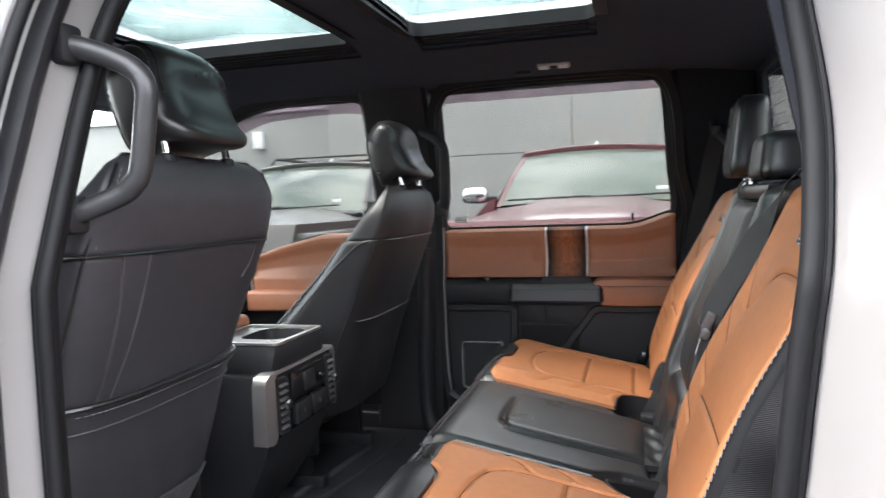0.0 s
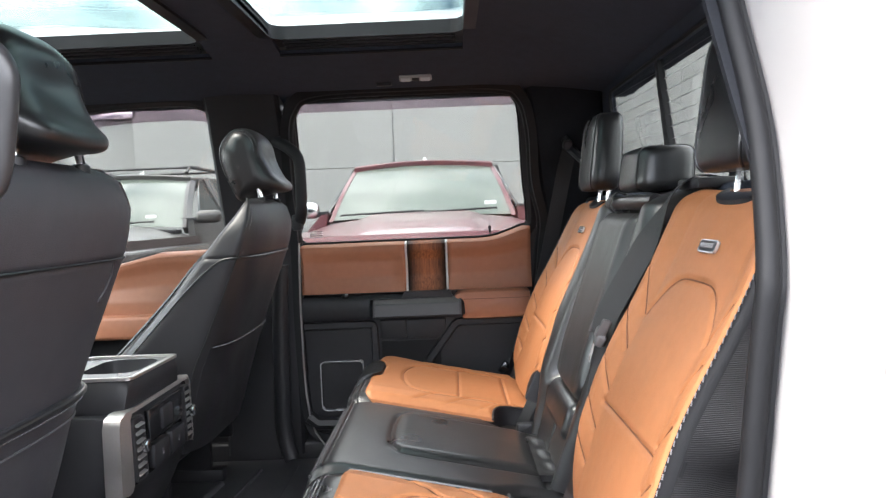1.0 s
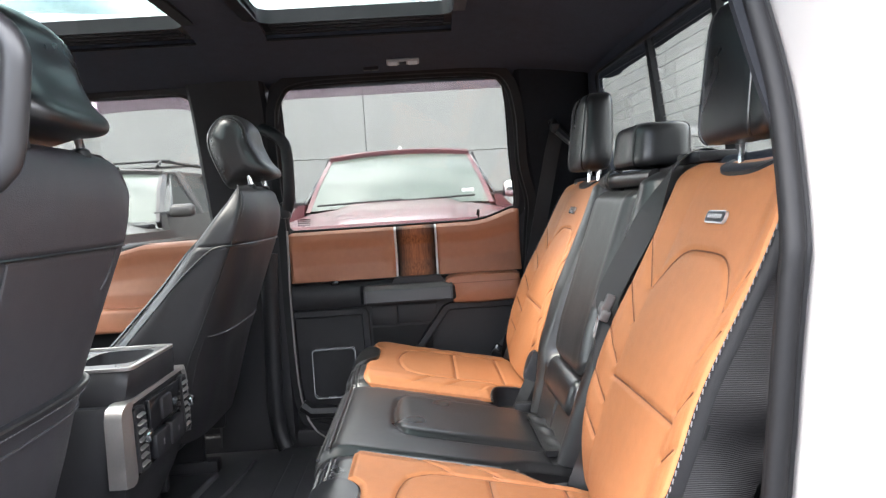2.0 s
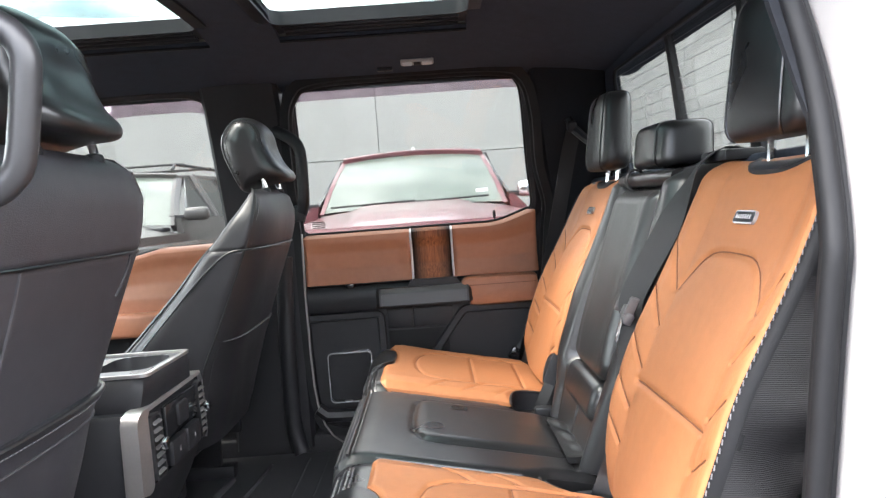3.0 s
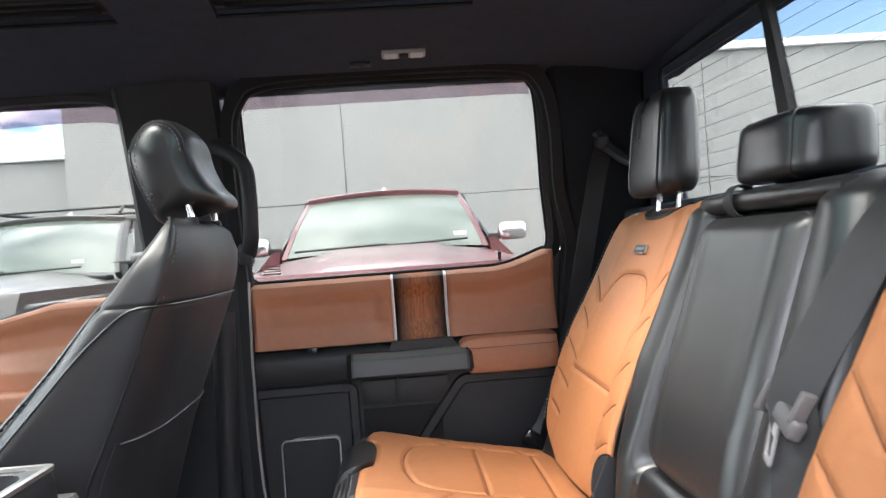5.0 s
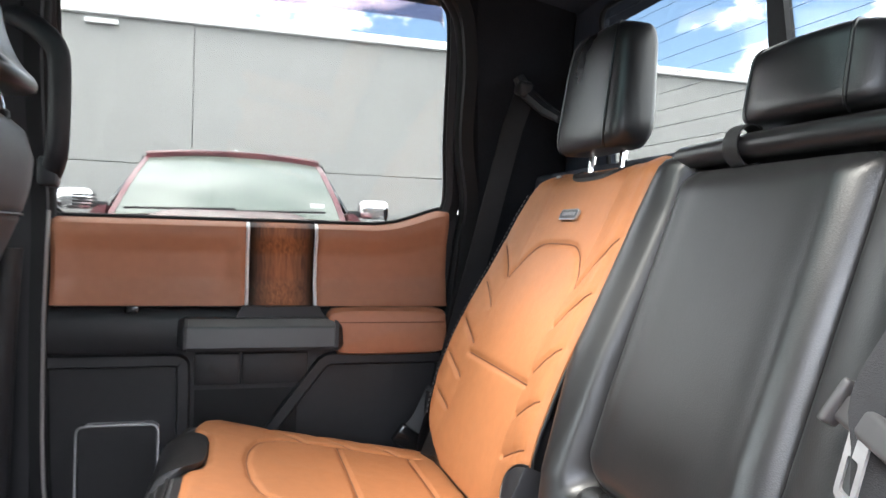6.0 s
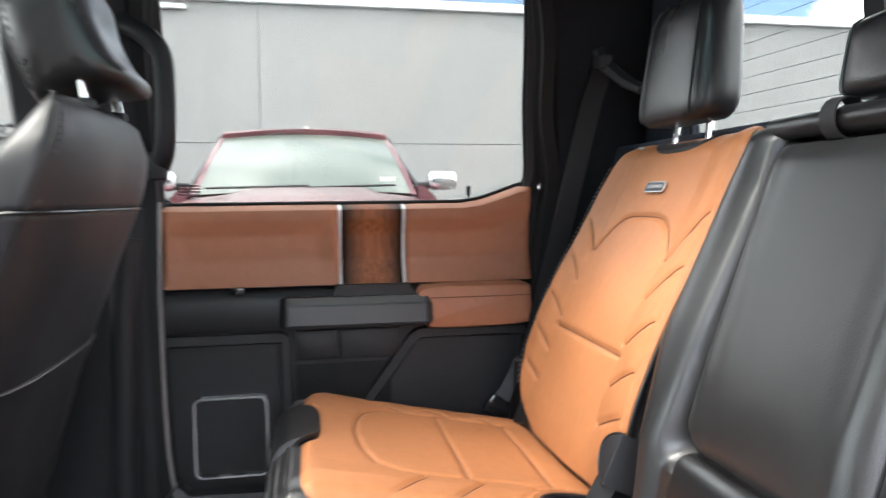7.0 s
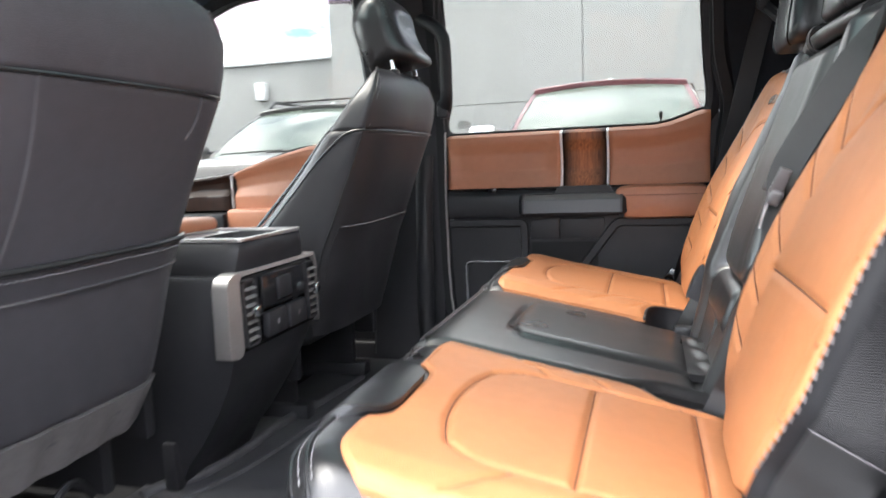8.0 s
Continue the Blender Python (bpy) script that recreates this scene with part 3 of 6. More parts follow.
def rear_door(m):
    d = thing("rear_door", (0, m * 0.84, 0.85), "closed rear door with tan and black trim, wood inlay and chrome strips", "car door")
    back = [Vector((p.x, min(p.y, sill_z(p.x) - 0.012), 0)) for p in offset_line(OPENING, -0.004)]
    part("inner_panel", loft([[Vector((p.x, m * 0.842, p.y)) for p in back], [Vector((p.x, m * 0.90, p.y)) for p in back]]), BLACK_HARD, d)
    part("outer_skin", loft([[Vector((p.x, m * 0.985, p.y)) for p in back], [Vector((p.x, m * 0.99, p.y)) for p in back]]), WHITE, d, "white painted outer skin")
    upper_trim(-0.338, -0.004, m, "upper_trim", TAN_DOOR, d, label="tan stitched vinyl upper trim", pad=True)
    upper_trim(0.132, 0.398, m, "upper_trim", TAN_DOOR, d, label="tan stitched vinyl upper trim")
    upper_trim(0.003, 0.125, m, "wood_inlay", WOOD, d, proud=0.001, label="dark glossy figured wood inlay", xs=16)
    for x in (-0.0005, 0.1285):
        upper_trim(x - 0.0032, x + 0.0032, m, "chrome_strip", BRIGHT, d, proud=0.004, label="bright chrome strip", xs=4)
    part("sill_seal", tube([Vector((x, m * 0.838, sill_z(x) + 0.001)) for x in np.linspace(-0.338, 0.392, 40)], 0.0042, 8), RUBBER, d, "black rubber strip along the window sill")
    # middle band, pull handle, arm rest
    def band(x0, x1, z0, z1, y0, name, mat, label=""):
        prof = [(y0 + 0.05, z0), (y0 + 0.004, z0), (y0, z0 + 0.006), (y0 - 0.004, z1 - 0.022), (y0 + 0.004, z1 - 0.008), (y0 + 0.016, z1), (y0 + 0.05, z1)]
        return part(name, loft([[Vector((x, m * y, z)) for y, z in prof] for x in np.linspace(x0, x1, 8)]), mat, d, label)
    band(-0.336, 0.16, 1.232, 1.311, 0.800, "trim_band", RIB)
    arm = smooth_line([(0.150, 1.30, 0), (0.165, 1.270, 0), (0.172, 1.235, 0), (0.182, 1.224, 0), (0.28, 1.222, 0), (0.375, 1.226, 0), (0.388, 1.245, 0), (0.388, 1.296, 0), (0.375, 1.313, 0), (0.28, 1.315, 0), (0.18, 1.314, 0)], 4, closed=True)
    part("arm_rest", loft([[Vector((p.x, m * 0.84, p.y)) for p in arm], [Vector((p.x, m * 0.792, p.y)) for p in arm],
                           [Vector((p.x * 0.985 + 0.004, m * 0.778, 1.268 + (p.y - 1.268) * 0.88)) for p in arm], [Vector((p.x * 0.9 + 0.028, m * 0.772, 1.268 + (p.y - 1.268) * 0.6)) for p in arm]]), TAN_DOOR, d, "padded tan arm rest")
    part("arm_seam", tube([Vector((x, m * (0.7705 if x < 0.36 else 0.7725), 1.289)) for x in np.linspace(0.168, 0.382, 14)], 0.0011, 5), TAN_SEAM, d)
    prof = [(0.812, 1.297), (0.784, 1.297), (0.779, 1.2955), (0.7635, 1.2835), (0.7615, 1.280), (0.7580, 1.245), (0.7615, 1.239), (0.80, 1.236), (0.812, 1.240)]
    grip = lambda x, k, o: [Vector((x, m * (0.812 + (y - 0.812) * k + o), 1.267 + (z - 1.267) * k)) for y, z in prof]
    part("pull_handle", loft([grip(x, 1.0, 0.0) for x in (-0.102, 0.03, 0.163)]), HANDLE, d, "satin grey pull handle with a bevelled top", smooth=False)
    for ends in ((-0.120, -0.108, -0.102), (0.182, 0.170, 0.163)):
        part("end_cap", loft([grip(x, k, o) for x, (k, o) in zip(ends, ((0.84, 0.008), (1.03, -0.001), (1.03, -0.001)))]), BLACK_HARD, d, "black end of the pull handle", smooth=False)
    part("handle_bridge", loft([[Vector((x, m * y, z)) for x, z in ((-0.022, 1.293), (0.148, 1.293), (0.134, 1.318), (-0.008, 1.318))] for y in (0.83, 0.79, 0.786)]), BLACK_HARD, d)
    part("switch", rbox(-0.212, -0.188, m * 0.796, m * 0.81, 1.304, 1.3175, 0.002), BLACK_GLOSS, d)
    # lower trim with raised ribs
    low = [Vector((p.x, min(p.y, 1.234), 0)) for p in offset_line(OPENING, -0.010)]
    part("lower_trim", loft([[Vector((p.x, m * 0.845, p.y)) for p in low], [Vector((p.x, m * 0.818, p.y)) for p in low]]), BLACK_HARD, d)
    def rib(pts, w, lift=0.0):
        line = smooth_line([(x, z, 0) for x, z in pts], 3)
        loops = []
        for i, p in enumerate(line):
            t = (line[min(i + 1, len(line) - 1)] - line[max(i - 1, 0)]).normalized()
            n = Vector((-t.y, t.x, 0))
            loops.append([Vector(((p + n * a).x, m * y, (p + n * a).y)) for a, y in ((-w, 0.824), (-w, 0.809 - lift), (-w * 0.72, 0.804 - lift), (w * 0.72, 0.804 - lift), (w, 0.809 - lift), (w, 0.824))])
        return loft(loops)
    part("rib", rib([(-0.336, 1.215), (-0.23, 1.215), (-0.135, 1.215), (-0.116, 1.211), (-0.111, 1.195), (-0.110, 1.10), (-0.110, 0.99)], 0.012), RIB, d)
    part("rib", rib([(0.384, 1.213), (0.28, 1.213), (0.172, 1.213), (0.150, 1.207), (0.134, 1.190), (0.055, 1.085), (0.0, 1.012)], 0.012), RIB, d)
    part("pocket_panel", rbox(-0.092, -0.010, m * 0.810, m * 0.83, 1.166, 1.226, 0.003), RIB, d)
    part("pocket_panel", rbox(-0.006, 0.118, m * 0.810, m * 0.83, 1.166, 1.226, 0.003), RIB, d)
    part("pocket_panel", rbox(-0.092, 0.10, m * 0.8165, m * 0.83, 1.02, 1.158, 0.004), BAND, d)
    sp = part("speaker", plate(rounded(-0.284, -0.155, 0.947, 1.096, 0.012), lambda x, z, k: Vector((x, m * (0.806 + k), z)), 0.02), SPEAKER, d, "black speaker cover with fine holes")
    part("chrome_frame", frame_loop(rounded(-0.290, -0.149, 0.941, 1.102, 0.016), rounded(-0.2868, -0.1522, 0.9442, 1.0988, 0.013), lambda x, z, k: Vector((x, m * (0.800 + k), z)), 0.02), SATIN, sp, "thin chrome frame").data.materials[0] = BADGE
    pocket = [Vector((x, m * 0.79, z)) for x, z in ((-0.33, 0.93), (-0.30, 0.905), (-0.10, 0.90), (0.05, 0.90))]
    part("map_pocket", tube(pocket, 0.022, 8), BLACK_HARD, d)
    knob = part("lock_knob", tube([(0.271, m * 0.846, 1.472), (0.271, m * 0.846, 1.494), (0.271, m * 0.846, 1.496), (0.271, m * 0.846, 1.512), (0.271, m * 0.846, 1.515)], [0.0026, 0.0026, 0.0045, 0.0052, 0.002], 10), BLACK_GLOSS, d, "small black lock knob")
    part("ferrule", tube([(0.271, m * 0.846, 1.474), (0.271, m * 0.846, 1.483)], 0.008, 10), BLACK_HARD, knob)
    # window
    part("window_frame", loft([[Vector((p.x, m * (side_y(p.y) + 0.004 + y), p.y)) for p in offset_line(WINDOW, o)] for o, y in ((0.034, 0.0), (0.012, -0.010), (0.0, -0.004), (0.0, 0.02), (0.034, 0.05))], ring=True), BLACK_HARD, d)
    part("glass_seal", tube([Vector((p.x, m * (side_y(p.y) + 0.010), p.y)) for p in WINDOW], 0.006, 6, closed=True), RUBBER, d)
    pane = part("pane", loft([[Vector((p.x, m * (side_y(p.y) + y), p.y)) for p in offset_line(WINDOW, 0.004)] for y in (0.022, 0.026)]), GLASS, d, smooth=False)
    pane.visible_shadow = False
    for k in range(4):
        part("etched_mark", rbox(-0.312, -0.27, m * 0.850, m * 0.8504, 1.497 + k * 0.006, 1.500 + k * 0.006, 0), STITCH, pane)
    top = [p for p in WINDOW if p.y > 1.86]
    top.sort(key=lambda p: p.x)
    visor = part("wind_deflector", loft([[Vector((p.x, m * (side_y(p.y) + 0.05), p.y)), Vector((p.x, m * (side_y(p.y - 0.04) + 0.062), 1.890)), Vector((p.x, m * (side_y(p.y - 0.04) + 0.065), 1.890)), Vector((p.x, m * (side_y(p.y) + 0.053), p.y + 0.02))] for p in top]), SMOKE, d, "smoked plastic rain deflector")
    visor.visible_shadow = False
    return d


rear_door(1)
edge_strip = part("door_edge", tube([(-0.336, 0.793, 1.485), (-0.341, 0.793, 1.3), (-0.340, 0.793, 1.1), (-0.336, 0.793, 1.0), (-0.328, 0.793, 0.93), (-0.313, 0.794, 0.876), (-0.290, 0.796, 0.838), (-0.262, 0.800, 0.814)], 0.0034, 6), WHITE)
tagged(edge_strip, "thin strip of white painted door edge showing beside the trim", "trim", kind="structure")


def front_door(m):
    d = thing("front_door", (-1.1, m * 0.84, 0.85), "closed front door with tan and black trim", "car door")
    top = lambda x: interp(x, [-1.70, -1.35, -1.08, -0.95, -0.80, -0.60], [1.36, 1.365, 1.392, 1.435, 1.470, 1.474])
    part("inner_panel", loft([[Vector((x, m * y, z)) for y, z in ((0.842, 0.84), (0.842, top(x) - 0.01), (0.90, top(x) - 0.01), (0.90, 0.84))] for x in np.linspace(-1.66, -0.578, 14)]), BLACK_HARD, d)
    part("outer_skin", loft([[Vector((x, m * y, z)) for y, z in ((0.985, 0.5), (0.985, top(x)), (0.99, top(x)), (0.99, 0.5))] for x in np.linspace(-1.66, -0.50, 14)]), WHITE, d, "white painted outer skin")
    upper_trim(-1.07, -0.578, m, "upper_trim", TAN_DOOR, d, top=top, label="tan stitched vinyl upper trim", z0=1.27)
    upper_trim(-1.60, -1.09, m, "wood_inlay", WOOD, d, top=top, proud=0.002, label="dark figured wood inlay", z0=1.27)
    part("chrome_strip", tube([Vector((-1.08, m * 0.815, z)) for z in (1.265, 1.30, 1.34, 1.385)], 0.004, 6), SATIN, d)
    part("arm_rest", rbox(-1.08, -0.60, m * 0.765, m * 0.84, 1.20, 1.275, 0.014, 3), TAN_DOOR, d, "padded tan arm rest")
    part("switch_panel", rbox(-1.45, -1.08, m * 0.75, m * 0.84, 1.20, 1.262, 0.008), BLACK_HARD, d)
    out = smooth_line([(-0.566, 1.47, 0), (-0.564, 1.70, 0), (-0.566, 1.85, 0), (-0.588, 1.896, 0), (-0.66, 1.914, 0), (-0.88, 1.910, 0), (-1.03, 1.886, 0), (-1.24, 1.79, 0), (-1.48, 1.60, 0), (-1.66, 1.42, 0), (-1.62, 1.375, 0), (-1.35, 1.365, 0), (-1.08, 1.39, 0), (-0.95, 1.434, 0), (-0.80, 1.47, 0)], 5, closed=True)
    part("window_frame", loft([[Vector((p.x, m * (side_y(p.y) + 0.004 + y), p.y)) for p in offset_line(out, -o)] for o, y in ((0.03, 0.0), (0.010, -0.010), (0.0, -0.004), (0.0, 0.04), (0.03, 0.05))], ring=True), BLACK_HARD, d)
    pane = part("pane", loft([[Vector((p.x, m * (side_y(p.y) + y), p.y)) for p in out] for y in (0.022, 0.026)]), GLASS, d, smooth=False)
    pane.visible_shadow = False
    tops = [p for p in out if p.y > 1.80]
    tops.sort(key=lambda p: p.x)
    visor = part("wind_deflector", loft([[Vector((p.x, m * (side_y(p.y) + 0.05), p.y + 0.01)), Vector((p.x, m * (side_y(p.y - 0.04) + 0.062), p.y - 0.032)), Vector((p.x, m * (side_y(p.y - 0.04) + 0.065), p.y - 0.032)), Vector((p.x, m * (side_y(p.y) + 0.053), p.y + 0.02))] for p in tops]), SMOKE, d, "smoked plastic rain deflector")
    visor.visible_shadow = False


front_door(1)
front_door(-1)


# ---- rear seats ----
def back_x(z):
    """Plane of the rear seat backs."""
    return 0.508 + 0.468 * (z - 1.505)


BACK_N = Vector((-1, 0, 0.468)).normalized()


def cushion_z(x):
    return 1.113 - 0.2 * x


BACK_SEAMS = [[(-0.125, 1.388), (-0.118, 1.402), (-0.092, 1.432), (-0.066, 1.447), (-0.035, 1.452), (0.035, 1.452), (0.066, 1.447), (0.092, 1.432), (0.118, 1.402), (0.125, 1.388)],
              [(-0.128, 1.252), (0.128, 1.254)]]
for _s in (-1, 1):
    for _z, _d in ((1.470, 0.082), (1.393, 0.060), (1.316, 0.047), (1.248, 0.036), (1.188, 0.028)):
        BACK_SEAMS.append([(_s * 0.222, _z), (_s * 0.196, _z - 0.14 * _d), (_s * 0.168, _z - 0.48 * _d), (_s * 0.130, _z - _d)])
CUSHION_SEAMS = [[(0.30, -0.137), (0.10, -0.140), (0.062, -0.134), (0.034, -0.112), (0.018, -0.06), (0.013, 0.0), (0.018, 0.06), (0.034, 0.112), (0.062, 0.134), (0.10, 0.140), (0.30, 0.137)],
                 [(0.160, -0.137), (0.160, 0.137)], [(0.281, -0.137), (0.281, 0.137)]]
for _s in (-1, 1):
    for _x in (0.02, 0.10, 0.18):
        CUSHION_SEAMS.append([(_x, _s * 0.215), (_x + 0.03, _s * 0.20), (_x + 0.07, _s * 0.16), (_x + 0.085, _s * 0.140)])


def back_shape(s, z):
    """How far the padded back stands out of its plane."""
    d = interp(abs(s), [0, 0.09, 0.12, 0.14, 0.165, 0.185, 0.200, 0.212, 0.228, 0.245], [0.006, 0.007, 0.007, 0.011, 0.019, 0.023, 0.0245, 0.0235, 0.008, -0.03])
    if s < 0:
        # the inner edge is rolled back, most of all at its foot
        d -= interp(-s, [0.14, 0.165, 0.185, 0.200, 0.212], [0.0, 0.003, 0.006, 0.010, 0.014]) + 0.034 * min(1.5, max(0.0, (1.215 - z) / 0.12)) ** 1.6 * min(1.0, -s / 0.19) ** 2
    d += 0.010 * math.exp(-((z - 1.30) / 0.10) ** 2)
    top = max(0.0, (z - 1.545) / 0.045)
    d -= 0.030 * min(1.0, top) ** 2
    low = max(0.0, (1.14 - z) / 0.08)
    return d - 0.02 * min(1.0, low) ** 2


def rear_seat(m, tab, shift, name_label):
    yc = m * 0.455
    seat = thing("rear_seat", (0.2, yc, FLOOR + 0.02), name_label, "car seat", "rear seats")
    at = lambda s, z, d: Vector((back_x(z), yc + m * s, z)) + BACK_N * d
    # black body of the back
    loops = []
    for z in np.linspace(1.03, 1.575, 26):
        w = interp(z, [1.03, 1.12, 1.3, 1.50, 1.55, 1.575], [0.180, 0.192, 0.196, 0.194, 0.184, 0.160])
        wi = w + 0.006
        row = [at(-wi, z, -0.10), at(-wi, z, -0.02), at(-wi + 0.02, z, 0.002)]
        row += [at(s, z, back_shape(s, z) - 0.008) for s in np.linspace(-wi + 0.035, w - 0.05, 14)]
        row += [at(w - 0.02, z, 0.006), at(w, z, -0.03), at(w, z, -0.10)]
        loops.append(row)
    back = part("backrest", loft(loops), BLACK, seat, "black leather backrest")
    # tan cover, quilted
    left = lambda z: -interp(z, [1.085, 1.10, 1.12, 1.15, 1.21, 1.30, 1.45, 1.55, 1.585], [0.175, 0.192, 0.202, 0.206, 0.208, 0.209, 0.207, 0.202, 0.182])
    right = lambda z: interp(z, [1.085, 1.10, 1.12, 1.15, 1.20, 1.25, 1.31, 1.39, 1.44, 1.49, 1.53, 1.56, 1.585], [0.08, 0.130, 0.158, 0.182, 0.204, 0.204, 0.199, 0.195, 0.193, 0.189, 0.181, 0.167, 0.145])
    def cover(u, v):
        z = 1.085 + 0.50 * v
        a, b = left(z), right(z)
        s = a + (b - a) * u
        e = min(u, 1 - u) * (b - a)
        d = back_shape(s, z) + 0.003 - 0.0042 * seam_depth(s, z, BACK_SEAMS, 0.0046) * min(1.0, e / 0.035) - 0.004 * math.exp(-(e / 0.004) ** 2)
        return at(s, z, d)
    part("tan_cover", sheet(cover, 170, 190, skirt=-BACK_N * 0.007, cap=False), TAN, back, "quilted tan leather cover")
    for line in BACK_SEAMS:
        pts = [p for p in smooth_line([(a, b, 0) for a, b in line], 5) if left(p.y) + 0.010 < p.x < right(p.y) - 0.016]
        if len(pts) > 2:
            part("seam", tube([at(p.x, p.y, back_shape(p.x, p.y) + 0.0034 - 0.0042 * min(1.0, min(p.x - left(p.y), right(p.y) - p.x) / 0.035)) for p in pts], 0.0011, 5), TAN_SEAM, back)
    part("piping", tube([at(right(z) + 0.0015, z, back_shape(right(z), z) - 0.005) for z in np.linspace(1.12, 1.575, 50)], 0.0028, 6), BLACK, back)
    part("piping", tube([at(left(z) - 0.0015, z, back_shape(left(z), z) - 0.005) for z in np.linspace(1.12, 1.575, 50)], 0.0024, 6), BLACK, back)
    st = bmesh.new()
    for z in np.arange(1.135, 1.53, 0.0085):
        s = right(z) + 0.0065
        p, q = at(s, z, back_shape(s, z) + 0.0010), at(right(z + 0.005) + 0.0045, z + 0.005, back_shape(s, z) + 0.0016)
        tube([p, q], 0.0008, 5, bm=st)
    part("stitching", st, STITCH, back, "pale grey edge stitching")
    band, side = [], []
    for z in np.linspace(1.06, 1.54, 60):
        s0 = max(right(z), 0.18) + 0.001
        b0, b1 = at(s0, z, back_shape(s0, z) + 0.0005), at(s0 + 0.011, z, back_shape(s0, z) - 0.013)
        band.append([b0, b0.lerp(b1, 0.5) + BACK_N * 0.004, b1, b1 - BACK_N * 0.004])
        fold = 0.015 * math.sin(z * 33 + 0.6) + 0.007 * math.sin(z * 71 + 2)
        side.append([b1 + BACK_N * 0.001, at(s0 + 0.019 + fold * 0.4, z, -0.012), at(s0 + 0.024 + fold * 0.9, z, -0.034), at(s0 + 0.022 + fold * 0.7, z, -0.050 + 0.3 * fold), at(s0 + 0.010, z, -0.062), at(s0 - 0.012, z, -0.066)])
    part("edge_band", loft(band, closed=False), BAND, back, "smooth black edge band")
    part("side_flap", loft(side, closed=False), NYLON, back, "ribbed black fabric side")
    lower = [[p + Vector((-0.002, m * 0.004, 0)) for p in row] for row in side[:17]]
    part("lower_flap", loft(lower, closed=False), BLACK, back, "creased smooth black lower side panel")
    part("hem", tube([p + Vector((0, m * 0.0005, 0)) for p in lower[-1]], 0.0010, 6), SEAM, back, "pale edge of the lower side panel")
    if m > 0:
        latch = smooth_line([(-0.222, 1.172, 0), (-0.203, 1.168, 0), (-0.185, 1.158, 0), (-0.180, 1.144, 0), (-0.188, 1.128, 0), (-0.206, 1.114, 0), (-0.224, 1.108, 0)], 4)
        lp = part("latch_pocket", loft([[at(-0.21 + (p.x + 0.21) * k, 1.14 + (p.y - 1.14) * k, d) for p in latch] for d, k in ((-0.03, 1.0), (0.015, 1.0), (0.018, 0.88))]), BLACK_HARD, back, "black plastic latch pocket")
        part("pocket_lip", tube([at(p.x, p.y, 0.0155) for p in latch], 0.0022, 6), BLACK, lp)
    # collar round the head restraint posts
    def collar(u, v):
        s = -0.088 + 0.176 * u
        k = math.sqrt(max(0.0, 1 - abs(2 * u - 1) ** 3))
        z = 1.588 - 0.034 * k * (1 - v) + 0.002 * v
        return at(s, z, back_shape(s, z) + 0.004 + (0.004 if 0.1 < v < 0.9 else 0) - 0.012 * v * v)
    part("collar", sheet(collar, 24, 8, skirt=-BACK_N * 0.014), BLACK_HARD, back, "black collar below the head restraint")
    bd = part("badge", plate(rounded(-0.031, 0.031, -0.0085, 0.0085, 0.0065), lambda x, z, k: at(x, 1.497 + z, back_shape(0, 1.5) + 0.0045 + k), 0.004), BADGE, back, "small chrome badge")
    part("badge_field", plate(rounded(-0.0285, 0.0285, -0.0065, 0.0066, 0.0045), lambda x, z, k: at(x, 1.497 + z, back_shape(0, 1.5) + 0.0085 + k), 0.0006), BLACK_HARD, bd)
    for k in range(7):
        part("badge_bar", plate(rounded(-0.0225 + k * 0.0066, -0.0193 + k * 0.0066, -0.0025, 0.0035, 0.0008, 2), lambda x, z, q: at(x, 1.497 + z, back_shape(0, 1.5) + 0.0091 + q), 0.0006), BADGE, bd)
    # head restraint
    hr = part("head_restraint", head_block(0.551, yc, 1.604, 0.086, 0.226, 0.196, lean=0.10, n=4.2, taper=0.84), BLACK, seat, "black leather head restraint")
    head_seams(hr, 0.551, yc, 1.604, 0.086, 0.226, 0.196, 0.10, 4.2, 0.84)
    for s in (-0.05, 0.05):
        part("post", tube([Vector((0.553, yc + s, 1.56)), Vector((0.56, yc + s, 1.63))], 0.006, 8), CHROME, hr, "chrome post")
    # cushion
    def roll_z(x):
        """Height of the seat base, rolled down over its front edge."""
        if x >= -0.051:
            return cushion_z(x)
        return 1.08 + (cushion_z(x) - 1.08) * math.sqrt(max(0.0, 1 - ((-0.051 - x) / 0.075) ** 2))
    seams = [[(a + shift, b) for a, b in line] for line in CUSHION_SEAMS]
    def fwd(s, x):
        """The front edge swings back towards the door."""
        return x + (0.045 * max(0.0, (s - 0.12) / 0.11) ** 2 + 0.012 * max(0.0, (-s - 0.19) / 0.04) ** 2 + max(0.0, shift) * 1.5) * max(0.0, min(1.0, (0.04 - x) / 0.166))
    top = lambda s, x, d: Vector((fwd(s, x), yc + m * s, roll_z(x) + d))
    def puff(s, x):
        d = interp(abs(s), [0, 0.12, 0.17, 0.20, 0.225, 0.24], [0.020, 0.018, 0.020, 0.015, -0.002, -0.03])
        return d - 0.02 * max(0.0, (x - 0.30) / 0.08) ** 2 
    def body(u, v):
        s = -0.232 + 0.464 * u
        if v < 0.35:
            k = v / 0.35
            x, z = -0.138 + 0.013 * math.sin(k * 1.2) - 0.01 * (1 - k), 0.94 + 0.14 * k
        else:
            k = (v - 0.35) / 0.65
            a = min(1.0, k / 0.22) * math.pi / 2
            x = -0.126 + 0.075 * (1 - math.cos(a)) + (0.419 * max(0.0, (k - 0.22) / 0.78))
            z = 1.08 + (cushion_z(x) - 1.08) * math.sin(a) if k < 0.22 else cushion_z(x)
        e = min(u, 1 - u) * 0.464
